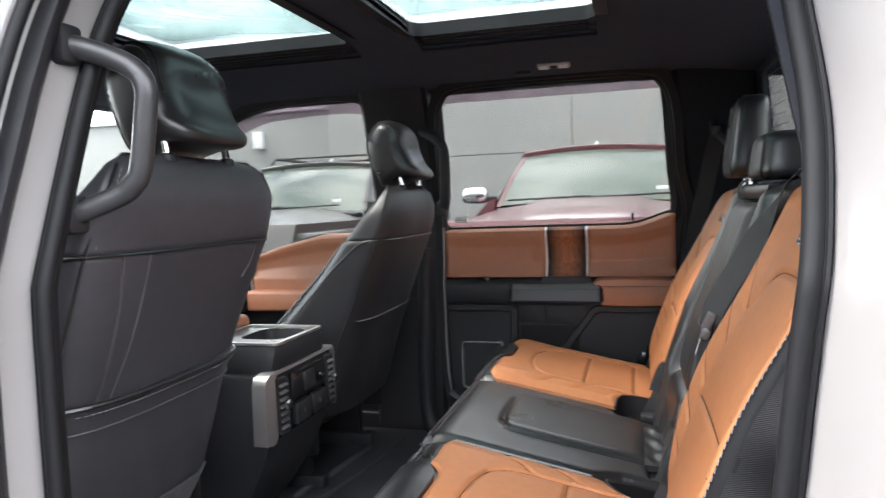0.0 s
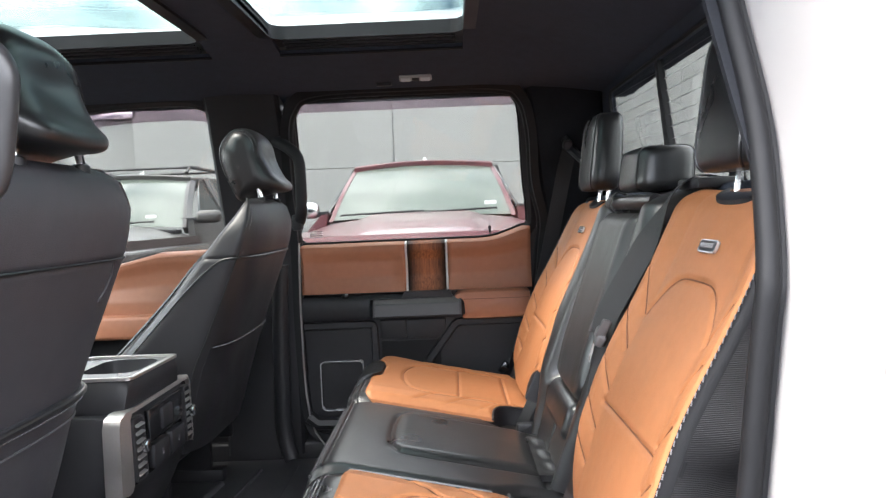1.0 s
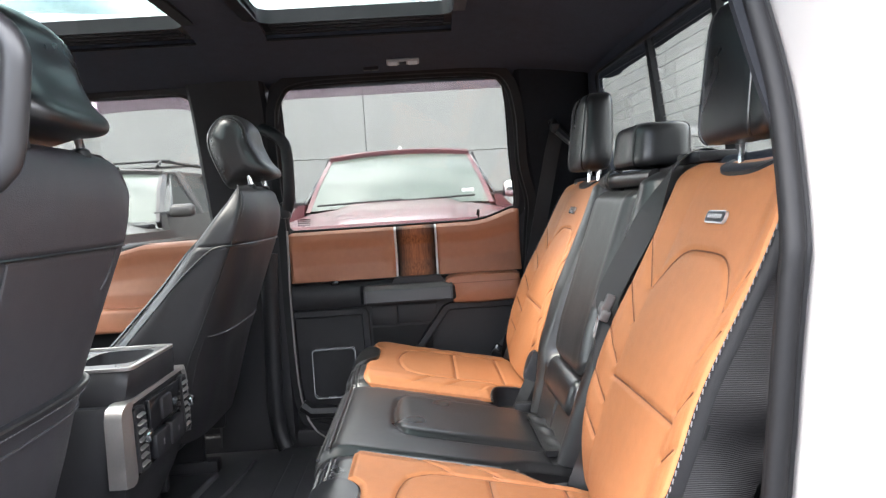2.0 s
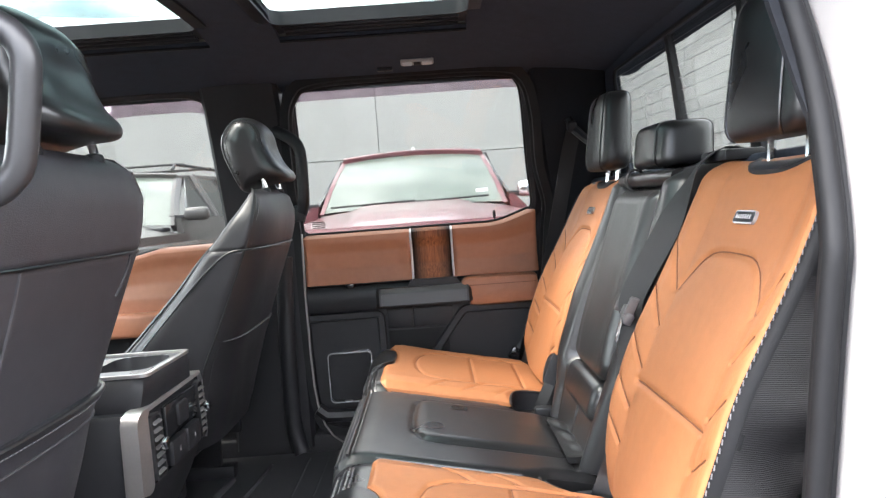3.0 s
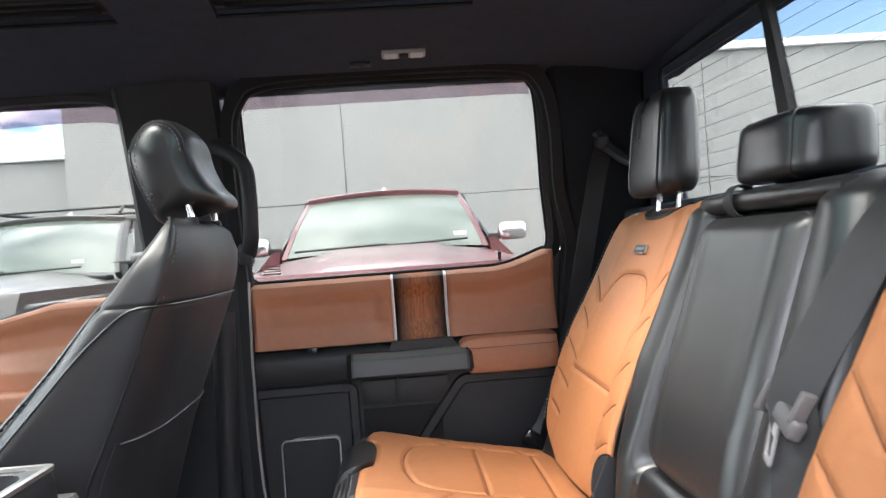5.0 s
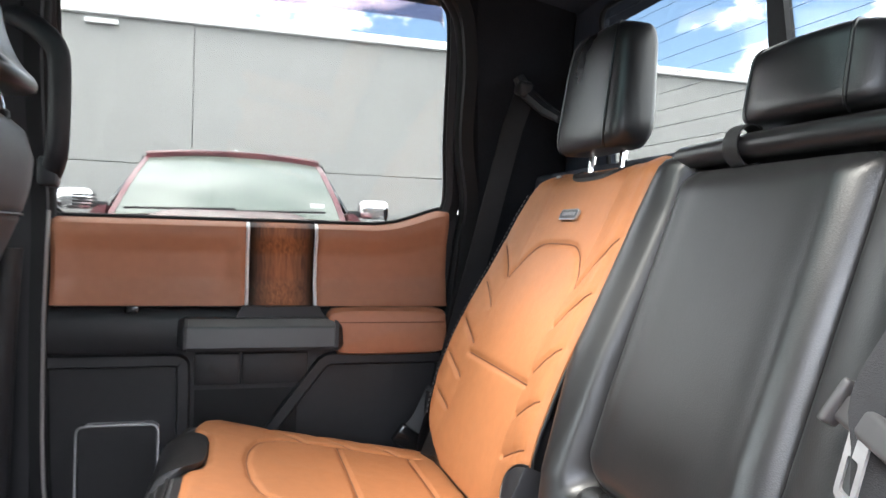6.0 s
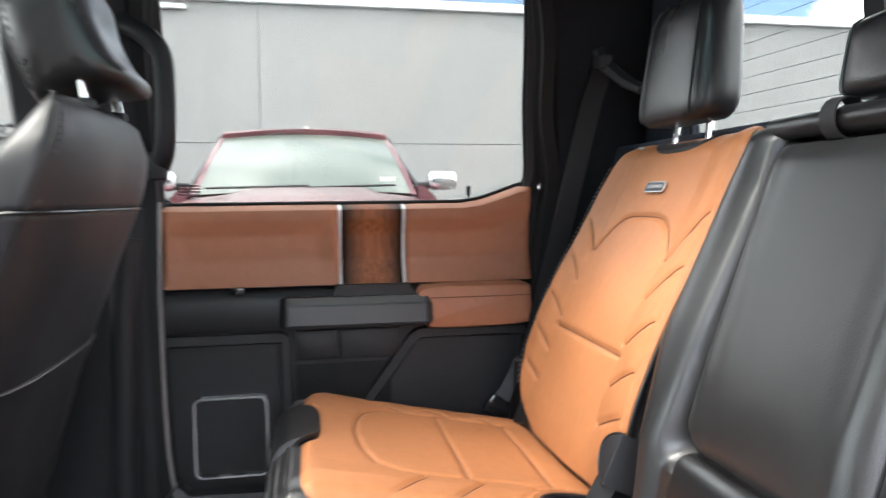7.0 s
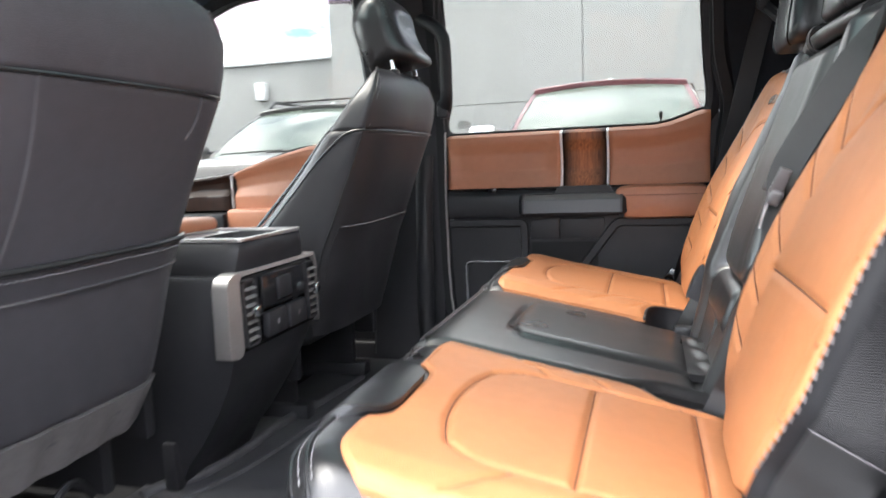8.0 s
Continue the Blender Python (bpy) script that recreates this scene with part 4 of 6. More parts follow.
        z += puff(s, x) * min(1.0, v * 2) - 0.006 - 0.012 * math.exp(-(e / 0.02) ** 2)
        z -= 0.040 * min(1.0, max(0.0, (x - 0.228) / 0.012)) * min(1.0, max(0.0, (-0.148 - s) / 0.010))
        return Vector((fwd(s, x), yc + m * s, z))
    cush = part("cushion", sheet(body, 50, 80, skirt=(0, 0, -0.10)), BLACK, seat, "black leather seat base with rolled front")
    # tan cover of the cushion
    def seat_cover(u, v):
        a, b = -0.216, 0.214
        s = a + (b - a) * u
        notch = 0.026 * max(0.0, 1 - (abs(s - tab) / 0.096) ** 6) if abs(s - tab) < 0.096 else 0.0
        x0 = -0.066 + shift + notch + (0.03 * max(0.0, (s - 0.165) / 0.05) ** 2.5 if s > 0 else 0.012 * max(0.0, (-s - 0.196) / 0.02) ** 2)
        x1 = 0.355 - 0.03 * max(0.0, (abs(s) - 0.15) / 0.06)
        if s < -0.142:
            x1 = min(x1, interp(s, [-0.216, -0.195, -0.172, -0.157, -0.149, -0.142], [0.226, 0.230, 0.240, 0.256, 0.280, 0.355]))
        x = x0 + (x1 - x0) * v
        e = min(min(u, 1 - u) * (b - a), (x - x0), (x1 - x))
        d = puff(s, x) + 0.003 - 0.0045 * seam_depth(x, s, seams, 0.0042) * min(1.0, max(0.0, e) / 0.025) - 0.006 * math.exp(-(e / 0.006) ** 2)
        return top(s, x, d)
    part("tan_cover", sheet(seat_cover, 170, 160, skirt=(0.004, 0, -0.010), cap=False), TAN, cush, "quilted tan leather cover")
    for line in seams:
        pts = [p for p in smooth_line([(a, b, 0) for a, b in line], 5) if abs(p.y) < 0.202 and (p.y > -0.15 or p.x < 0.215)]
        if len(pts) > 2:
            part("seam", tube([top(p.y, p.x, puff(p.y, p.x) - 0.0012) for p in pts], 0.0010, 5), TAN_SEAM, cush)
    def tab_shape(u, v):
        s = tab - 0.092 + 0.184 * u
        k = math.sqrt(max(0.0, 1 - abs(2 * u - 1) ** 5))
        x = -0.1255 + (0.084 + shift) * k * v
        z = roll_z(x) + puff(s, x) * (0.75 + 0.25 * v) + 0.004
        return Vector((fwd(s, x), yc + m * s, z))
    part("front_tab", sheet(tab_shape, 20, 14, skirt=(0, 0, -0.008)), BLACK, cush, "black leather tab wrapped over the front edge")
    for x in (-0.096, -0.118):
        part("piping", tube([Vector((fwd(s, x), yc + m * s, roll_z(x) + puff(s, x) * 0.85 - 0.004 - 0.010 * max(0.0, (abs(s) - 0.19) / 0.03))) for s in np.linspace(-0.225, 0.225, 24)], 0.0028, 6), BLACK, cush)
    sew = bmesh.new()
    for x in (-0.089, -0.107):
        for s in np.arange(-0.215, 0.215, 0.0085):
            p = [Vector((fwd(q, x), yc + m * q, roll_z(x) + puff(q, x) * 0.85 - 0.0048)) for q in (s, s + 0.005)]
            tube(p, 0.0009, 4, bm=sew)
    part("stitching", sew, STITCH, cush, "pale grey front edge stitching")
    # buckle well at the inner rear corner
    well = smooth_line([(0.228, -0.236, 0), (0.230, -0.205, 0), (0.240, -0.176, 0), (0.258, -0.158, 0), (0.282, -0.150, 0), (0.32, -0.146, 0), (0.362, -0.146, 0)], 5)
    lip = lambda p: puff(max(p.y, -0.212), p.x) - 0.0035
    wl = part("buckle_well", tube([top(p.y, p.x, lip(p)) for p in well], 0.0034, 8), BLACK_HARD, cush, "black moulded buckle well")
    part("well_wall", loft([[top(p.y - 0.0015 - 0.008 * k, p.x + 0.0025 * (1 - k) + 0.006 * k, lip(p) - 0.046 * k) for p in well] for k in (0.0, 0.3, 0.65, 1.0)], closed=False, cap=False), BLACK_HARD, wl)
    part("buckle", rbox(0.285, 0.33, yc - m * 0.222, yc - m * 0.196, 1.020, 1.052, 0.005, 2), BLACK_HARD, wl)
    part("base", rbox(-0.09, 0.45, yc - 0.225, yc + 0.225, FLOOR + 0.02, 0.99, 0.02, 3), BLACK_HARD, seat)
    return seat


def head_block(x, y, z, dx, dy, dz, lean=0.0, n=3.6, taper=0.9):
    """A padded block with soft edges, standing on z."""
    loops = []
    for k in range(21):
        t = k / 20
        t = 0.5 - 0.5 * math.cos(math.pi * t)
        w = (1 - (1 - taper) * t) * (0.62 + 0.38 * math.sqrt(max(0.0, 1 - abs(2 * t - 1) ** 7)))
        cx = x + lean * (t - 0.5) * dz
        row = []
        for a in range(28):
            c, s = math.cos(2 * math.pi * a / 28), math.sin(2 * math.pi * a / 28)
            px = math.copysign(abs(c) ** (2 / n), c) * dx / 2 * w
            py = math.copysign(abs(s) ** (2 / n), s) * dy / 2 * w
            row.append(Vector((cx + px, y + py, z + dz * t)))
        loops.append(row)
    return loft(loops)


def head_seams(hr, x, y, z, dx, dy, dz, lean, n=3.6, taper=0.9):
    """Two sewn seams over a padded block, near its ends."""
    for sg in (-1, 1):
        front, rear = [], []
        for k in range(1, 20):
            t = 0.5 - 0.5 * math.cos(math.pi * k / 20)
            w = (1 - (1 - taper) * t) * (0.62 + 0.38 * math.sqrt(max(0.0, 1 - abs(2 * t - 1) ** 7)))
            s = 0.70 * dy / 2 * (0.4 + 0.6 * w)
            d = dx / 2 * w * max(0.0, 1 - abs(s / (dy / 2 * w)) ** n) ** (1 / n)
            front.append(Vector((x + lean * (t - 0.5) * dz - d - 0.0004, y + sg * s, z + dz * t)))
            rear.append(Vector((x + lean * (t - 0.5) * dz + d, y + sg * s, z + dz * t)))
        part("seam", tube(front + rear[::-1], 0.0020, 6), BLACK, hr)


rear_seat(1, 0.030, -0.010, "black rear seat with quilted tan leather cover beside the closed door")
rear_seat(-1, 0.012, 0.010, "black rear seat with quilted tan leather cover beside the open doorway")


def middle_seat():
    y0, y1 = -0.205, 0.228
    yc = (y0 + y1) / 2
    seat = thing("middle_seat", (0.2, yc, FLOOR + 0.02), "black leather middle rear seat with folded-up arm rest", "car seat", "rear seats")
    rise = lambda z: 0.357 + 0.35 * (z - 1.172)
    ya, yb = -0.112, 0.157
    def back(u, v):
        z = 1.05 + 0.535 * v
        w1 = interp(z, [1.05, 1.18, 1.30, 1.50, 1.585], [0.205, 0.226, 0.254, 0.250, 0.226])
        w0 = interp(z, [1.05, 1.18, 1.30, 1.50, 1.585], [-0.178, -0.198, -0.226, -0.226, -0.205])
        y = w0 + (w1 - w0) * u
        out = min(y - w0, w1 - y)
        inn = min(y - ya, yb - y)
        k = max(0.0, min(1.0, (inn + 0.010) / 0.024))
        wide = (w1 - yb) if y > 0.02 else (ya - w0)
        dome = math.sin(math.pi * max(0.0, min(1.0, out / max(0.02, wide))))
        k *= max(0.0, min(1.0, (z - 1.165) / 0.03)) * max(0.0, min(1.0, (1.562 - z) / 0.012))
        x = rise(z) + 0.010 + 0.045 * k * k * (3 - 2 * k) - 0.016 * dome
        x += 0.020 * math.exp(-(out / 0.007) ** 2) + 0.010 * math.exp(-(out / 0.022) ** 2)
        x += 0.05 * max(0.0, (z - 1.555) / 0.03) ** 2
        if y > 0.02:
            x -= 0.018 * interp(z, [1.05, 1.12, 1.19, 1.33, 1.43, 1.50], [0.0, 0.3, 1.0, 1.0, 0.35, 0.0]) * (1 - k)
        return Vector((x, y, z))
    part("backrest", sheet(back, 110, 80, skirt=(0.10, 0, -0.03)), SATIN_LEATHER, seat, "black leather backrest with raised sides")
    # folded arm rest fills the recess
    def outline(o):
        pts = []
        for cy, cz, a, r in ((yb - 0.016, 1.530, 0, 0.016), (ya + 0.016, 1.530, 90, 0.016), (ya + 0.055, 1.245, 180, 0.055), (yb - 0.055, 1.245, 270, 0.055)):
            for q in range(9):
                t = radians(a + 90 * q / 8)
                pts.append((cy + (r - o) * math.cos(t), cz + (r - o) * math.sin(t)))
        return pts
    def arm(u, v):
        y = ya - 0.004 + (yb - ya + 0.008) * u
        e = min(u, 1 - u) * (yb - ya)
        k = max(0.0, 1 - e / 0.055)
        z0 = 1.245 - 0.055 * math.sqrt(max(0.0, 1 - k * k))
        z1 = 1.546 - 0.016 * (1 - math.sqrt(max(0.0, 1 - max(0.0, 1 - e / 0.016) ** 2)))
        z = z0 + (z1 - z0) * v
        g = min(e, z - z0, z1 - z)
        bow = min(1.0, e / 0.07) * min(1.0, (z - z0) / 0.09)
        x = rise(z) - 0.010 * math.sin(math.pi / 2 * bow) + 0.016 * max(0.0, 1 - g / 0.026) ** 2.5
        x -= 0.0025 * math.exp(-((e - 0.030) / 0.010) ** 2) * min(1.0, (z - z0) / 0.05)
        x += 0.10 * max(0.0, z - 1.50) ** 1.5
        return Vector((x, y, z))
    ar = part("arm_rest", sheet(arm, 60, 70, skirt=(0.06, 0, -0.01)), SATIN_LEATHER, seat, "smooth black leather arm rest folded upright")
    part("edge_seam", tube([Vector((rise(z) + 0.0115, y + 0.0003, z)) for y, z in outline(0.002)], 0.0022, 6, closed=True), BLACK, ar)
    part("arm_hinge", rbox(0.345, 0.415, ya + 0.010, yb - 0.006, 1.105, 1.186, 0.024, 5, m=pose(0, 0, 0, 0, 20, 0)), BLACK, seat, "padded black lower end of the arm rest")
    part("top_roll", tube([Vector((0.500, y, 1.567)) + Vector((0.015 * (abs(y - yc) / 0.2) ** 2, 0, 0)) for y in np.linspace(y0 + 0.045, y1 - 0.045, 16)], 0.0145, 10), BLACK, seat, "rolled black leather top edge")
    loop = [Vector((0.500 - 0.019 * math.cos(a), 0.062, 1.568 + 0.022 * math.sin(a))) for a in np.linspace(-2.2, 2.4, 14)]
    part("pull_strap", ribbon(loop, (0, 1, 0), 0.022, 0.002), WEB, seat, "small black pull strap")
    hr = part("head_restraint", head_block(0.560, 0.003, 1.588, 0.125, 0.186, 0.086, lean=0.1, n=3.4, taper=0.94), BLACK, seat, "low black leather head restraint")
    head_seams(hr, 0.560, 0.003, 1.588, 0.125, 0.186, 0.086, 0.1, 3.4, 0.94)
    # cushion
    smooth_rim = [[(p.x, p.y) for p in smooth_line(line, 3)] for line in (
        [(0.29, -0.092, 0), (0.06, -0.090, 0), (0.025, -0.075, 0), (0.010, -0.035, 0), (0.006, 0.045, 0), (0.010, 0.125, 0), (0.025, 0.160, 0), (0.06, 0.172, 0), (0.29, 0.165, 0)], [(0.303, -0.15, 0), (0.303, 0.14, 0)])]
    def body(u, v):
        if v < 0.35:
            k = v / 0.35
            x, z = -0.143 + 0.015 * math.sin(k * 1.2), 0.94 + 0.14 * k
        else:
            k = (v - 0.35) / 0.65
            a = min(1.0, k / 0.22) * math.pi / 2
            x = -0.129 + 0.075 * (1 - math.cos(a)) + (0.453 * max(0.0, (k - 0.22) / 0.78))
            z = 1.08 + (cushion_z(x) - 1.08) * math.sin(a) if k < 0.22 else cushion_z(x)
        cut = interp(x, [0.20, 0.25, 0.40], [0.0, 0.045, 0.060])
        y = y0 + cut * 0.6 + (y1 - y0 - cut * 1.6) * u
        e = min(u, 1 - u) * (y1 - y0)
        inside = min(1.0, max(0.0, (x - 0.008) / 0.03)) * min(1.0, max(0.0, (y + 0.092) / 0.03)) * min(1.0, max(0.0, (0.17 - y) / 0.03)) * min(1.0, max(0.0, (0.30 - x) / 0.03))
        z += 0.002 + 0.007 * math.sin(math.pi / 2 * inside) - (0.0045 * seam_depth(x, y, smooth_rim, 0.0050) if v > 0.4 and x < 0.32 else 0) - 0.014 * math.exp(-(e / 0.012) ** 2)
        if x > 0.305:
            z -= 0.05 * (x - 0.305)
        return Vector((x, y, z))
    cu = part("cushion", sheet(body, 150, 220, skirt=(0, 0, -0.10)), BLACK, seat, "black leather seat base with sewn panel")
    for x, z in ((-0.100, 1.127), (-0.121, 1.106)):
        part("piping", tube([Vector((x, y, z)) for y in np.linspace(y0 + 0.01, y1 - 0.01, 18)], 0.003, 6), BLACK, cu)
    sew = bmesh.new()
    for x, z in ((-0.0905, 1.1325), (-0.1105, 1.1195)):
        for y in np.arange(y0 + 0.02, y1 - 0.02, 0.0085):
            tube([Vector((x, y, z)), Vector((x, y + 0.005, z))], 0.0009, 4, bm=sew)
    part("stitching", sew, STITCH, cu, "pale grey front edge stitching")
    for y in (y0 + 0.006, y1 - 0.006):
        part("side_piping", tube([Vector((x, y, cushion_z(x) - 0.004)) for x in np.linspace(-0.05, 0.20, 20)], 0.0030, 6), BLACK, cu)
    def flap(u, v):
        x = 0.292 + 0.095 * v
        y = (-0.125 + 0.225 * u) * (1 - 0.08 * v)
        wr = 0.0025 * math.sin(9 * u + 11 * v) * math.sin(5 * u - 7 * v + 1) + 0.002 * math.sin(21 * u + 6 * v)
        return Vector((x, y, cushion_z(x) + 0.013 + wr * min(1, v * 4) + 0.02 * v * v))
    part("rear_flap", sheet(flap, 30, 20, skirt=(0.004, 0, -0.012)), BLACK, cu, "creased shiny black leather flap")
    part("base", rbox(-0.095, 0.45, y0 + 0.01, y1 - 0.01, FLOOR + 0.02, 0.99, 0.02, 3), BLACK_HARD, seat)


middle_seat()
shelf = part("rear_shelf", rbox(0.57, 0.68, -0.80, 0.80, 1.545, 1.592, 0.012, 3), CLOTH)
tagged(shelf, "black carpeted ledge behind the rear seats", "shelf", kind="structure")
bolster = part("side_bolster", head_block(0.51, 0.762, 1.02, 0.16, 0.075, 0.50, lean=0.46, n=3), PILLAR)
tagged(bolster, "dark cloth-covered side bolster beside the rear seat", "seat bolster")


# ---- belts ----
def belts():
    b = thing("seat_belt", (0.50, 0.72, 1.1), "black webbing belt hanging from its pillar guide", "seat belt", "seat belts")
    part("webbing", ribbon([(0.515, 0.712, 1.745), (0.50, 0.735, 1.68), (0.44, 0.757, 1.40), (0.38, 0.772, 1.15), (0.36, 0.775, 1.02)], (1, 0.15, 0.1), 0.047), WEB, b)
    g = part("guide", rbox(0.49, 0.515, 0.672, 0.712, 1.735, 1.765, 0.006, 3, m=pose(0, 0, 0, 20, 0, 0)), BLACK_HARD, b, "black plastic belt guide")
    part("guide_arm", tube([(0.495, 0.70, 1.772), (0.51, 0.69, 1.74), (0.535, 0.655, 1.705), (0.55, 0.62, 1.685)], [0.012, 0.014, 0.013, 0.010], 8), BLACK_HARD, g)
    part("anchor", tube([(0.345, 0.74, 1.02), (0.35, 0.742, 1.10), (0.352, 0.742, 1.16)], 0.012, 8), BLACK_HARD, b)
    part("tongue", rbox(0.28, 0.335, 0.735, 0.757, 1.045, 1.085, 0.006, 2, m=pose(0, 0, 0, 0, 35, 0)), BLACK_GLOSS, b, "belt tongue resting beside the seat")
    part("slack", ribbon([(0.36, 0.752, 1.16), (0.33, 0.75, 1.10), (0.30, 0.745, 1.065)], (0, 0.3, 1), 0.03), BLACK_HARD, b)
    c = thing("seat_belt", (0.53, -0.2, 1.1), "black middle belt with steel tongue lying down the backrest", "seat belt", "seat belts")
    line = [(0.600, -0.255, 1.596), (0.560, -0.248, 1.607), (0.522, -0.242, 1.588), (0.496, -0.236, 1.545), (0.458, -0.226, 1.470), (0.420, -0.213, 1.400), (0.403, -0.206, 1.360), (0.400, -0.212, 1.320), (0.380, -0.226, 1.20), (0.352, -0.230, 1.09), (0.342, -0.230, 1.05)]
    run = smooth_line(line, 5)
    turn = [max(0.0, min(1.0, (1.57 - p.z) / 0.08)) * max(0.0, min(1.0, (p.z - 1.10) / 0.10)) for p in run]
    part("webbing", ribbon(run, [(0.25 - 0.80 * t, 1.0 - 0.25 * t, 0.32 * t) for t in turn], 0.047), WEB, c)
    hold = pose(0, 0, 0, 18, 22, -4)
    tg = part("tongue_cover", rbox(-0.008, 0.008, -0.034, 0.034, -0.016, 0.006, 0.005, 3, m=hold), GREY_PLASTIC, c, "grey plastic tongue cover")
    for y in (-0.034, 0.027):
        bm = rbox(-0.008, 0.008, y, y + 0.007, -0.010, 0.026, 0.003, 3, m=hold)
        part("side_lug", bm, GREY_PLASTIC, tg).data.transform(Matrix.Translation((0.396, -0.203, 1.348)))
    tg.data.transform(Matrix.Translation((0.396, -0.203, 1.348)))
    steel = lambda y, z, k: Vector((0.389 + z * 0.30 + y * 0.22 + k, -0.196 + y, 1.338 + z + 0.30 * y))
    part("blade", frame_loop(rounded(-0.0095, 0.0100, -0.043, 0.004, 0.004, 2), rounded(-0.005, 0.0055, -0.037, -0.014, 0.002, 2), steel, 0.0025), BADGE, c, "bright steel belt tongue")
    part("strap_slot", rbox(0.535, 0.60, -0.30, -0.20, 1.584, 1.602, 0.005, 2), BLACK_HARD, c)


belts()


# ---- front seats ----
def front_seat(yc, dx, dz, hem, sewn, label):
    seat = thing("front_seat", (-0.75 + dx, yc, FLOOR + 0.01), label, "car seat", "front seats")
    xb = lambda z: interp(z, [0.95, 1.22, 1.26, 1.475, 1.56, 1.605, 1.618], [-0.505, -0.424, -0.408, -0.330, -0.312, -0.322, -0.345]) + dx
    xf = lambda z: interp(z, [0.95, 1.20, 1.27, 1.383, 1.46, 1.507, 1.593, 1.618], [-0.76, -0.735, -0.66, -0.548, -0.481, -0.433, -0.365, -0.352]) + dx
    hw = lambda z: interp(z, [0.95, 1.15, 1.35, 1.475, 1.55, 1.60, 1.618], [0.220, 0.226, 0.232, 0.240, 0.228, 0.195, 0.160])
    def ring(z, grow=0.0, n=5.0, count=88):
        a, b, w = xf(z) - grow, xb(z) + grow, hw(z) + grow
        row = []
        for k in range(count):
            t = 2 * math.pi * (k + 0.5) / count
            c, s = math.cos(t), math.sin(t)
            px = math.copysign(abs(c) ** (2 / n), c)
            py = math.copysign(abs(s) ** (2 / n), s)
            x = (a + b) / 2 + px * (b - a) / 2
            # the back face bows gently, its corners are rounded
            if px > 0:
                x -= 0.018 * (abs(py) ** 4) * px
            row.append(Vector((x, yc + py * w, z)))
        return row
    zs = sorted({*np.linspace(1.0, 1.60, 32).round(4).tolist(), 1.610, 1.615, 1.618, *(1.475 + d for d in (-0.012, -0.006, -0.003, 0.0, 0.003, 0.006, 0.012))})
    loops = []
    for z in zs:
        g = -0.0035 * math.exp(-((z - 1.475) / 0.004) ** 2) + 0.003 * math.exp(-((z - 1.515) / 0.03) ** 2)
        loops.append(ring(z, g))
    # same leather on both seats; haze or shade is in the base colour
    back = part("backrest", loft(loops), DULL if sewn else DULL_SHADED, seat, "black leather backrest with stitched seams")
    def on_back(s, z, d):
        w = hw(z)
        px = max(0.0, 1 - abs(s / w) ** 5.0) ** (1 / 5.0)
        a, b = xf(z), xb(z)
        return Vector(((a + b) / 2 + px * (b - a) / 2 - 0.018 * abs(s / w) ** 4 * px + d, yc + s, z))
    for sg in (-1, 1):
        part("corner_seam", tube([on_back(sg * hw(z) * 0.965, z, 0.0006) for z in np.linspace(1.02, 1.60, 40)], 0.0026, 6), BLACK, back)
        th = bmesh.new()
        for z in np.arange(1.485, 1.595, 0.008):
            tube([on_back(sg * (hw(z) * 0.965 - 0.008), z, 0.0012), on_back(sg * (hw(z + 0.005) * 0.965 - 0.008), z + 0.005, 0.0012)], 0.0009, 4, bm=th)
        part("stitching", th, STITCH, back)
        # front edge piping of the side bolster
        part("bolster_piping", tube([Vector((xf(z) + 0.012, yc + sg * (hw(z) * 0.90), z)) for z in np.linspace(1.2, 1.60, 26)], 0.004, 6), BLACK, back)
        t2 = bmesh.new()
        for z in np.arange(1.22, 1.58, 0.009):
            tube([Vector((xf(z) + 0.020, yc + sg * (hw(z) * 0.945), z)), Vector((xf(z + 0.005) + 0.020, yc + sg * (hw(z + 0.005) * 0.945), z + 0.005))], 0.0009, 4, bm=t2)
        part("stitching", t2, STITCH, back)
    # seam of the side panel: along the shoulder, then down beside the front edge
    def on_flank(x, z, d):
        a, b = xf(z), xb(z)
        px = max(-1.0, min(1.0, (x - (a + b) / 2) / ((b - a) / 2)))
        return Vector((x, yc - hw(z) * max(0.0, 1 - abs(px) ** 5) ** 0.2 - d, z))
    flank = smooth_line([(xb(1.475) - 0.025, 1.475, 0), (xb(1.475) - 0.060, 1.473, 0), (xf(1.455) + 0.062, 1.455, 0), (xf(1.40) + 0.046, 1.40, 0), (xf(1.33) + 0.046, 1.33, 0), (xf(1.27) + 0.048, 1.27, 0), (xf(1.20) + 0.06, 1.20, 0)], 6)
    part("side_seam", tube([on_flank(p.x, p.y, 0.0002) for p in flank], 0.0024, 6), BLACK, back)
    part("cross_seam", tube([on_back(s, 1.475, 0.0012) for s in np.linspace(-0.238, 0.238, 30)], 0.0022, 6), BLACK, back)
    for s0, s1, end in ((-0.183, -0.168, hem), (-0.136, -0.146, hem), (0.150, 0.132, 1.41)) if sewn else ():
        part("back_seam", tube([on_back(s0 + (s1 - s0) * t + 0.010 * math.sin(math.pi * t), 1.472 + (end - 1.472) * t, 0.0008) for t in np.linspace(0, 1, 20)], 0.0022, 6), SEAM, back, "raised grey seam")
    # seat-back pocket
    def pocket(u, v):
        s = (-0.212 + 0.424 * u) * (0.97 + 0.03 * v)
        z = 1.035 + (hem - 1.035) * v + 0.008 * u
        d = 0.005 + 0.007 * math.sin(math.pi * u) * v + 0.0015 * math.sin(u * 31 + v * 9) * (1 - v)
        return on_back(s, z, d if sewn else 0.3 * d)
    pk = part("pocket", sheet(pocket, 36, 24, skirt=(-0.012, 0, 0)), DULL if sewn else DULL_SHADED, back, "black leather pocket with sewn hem")
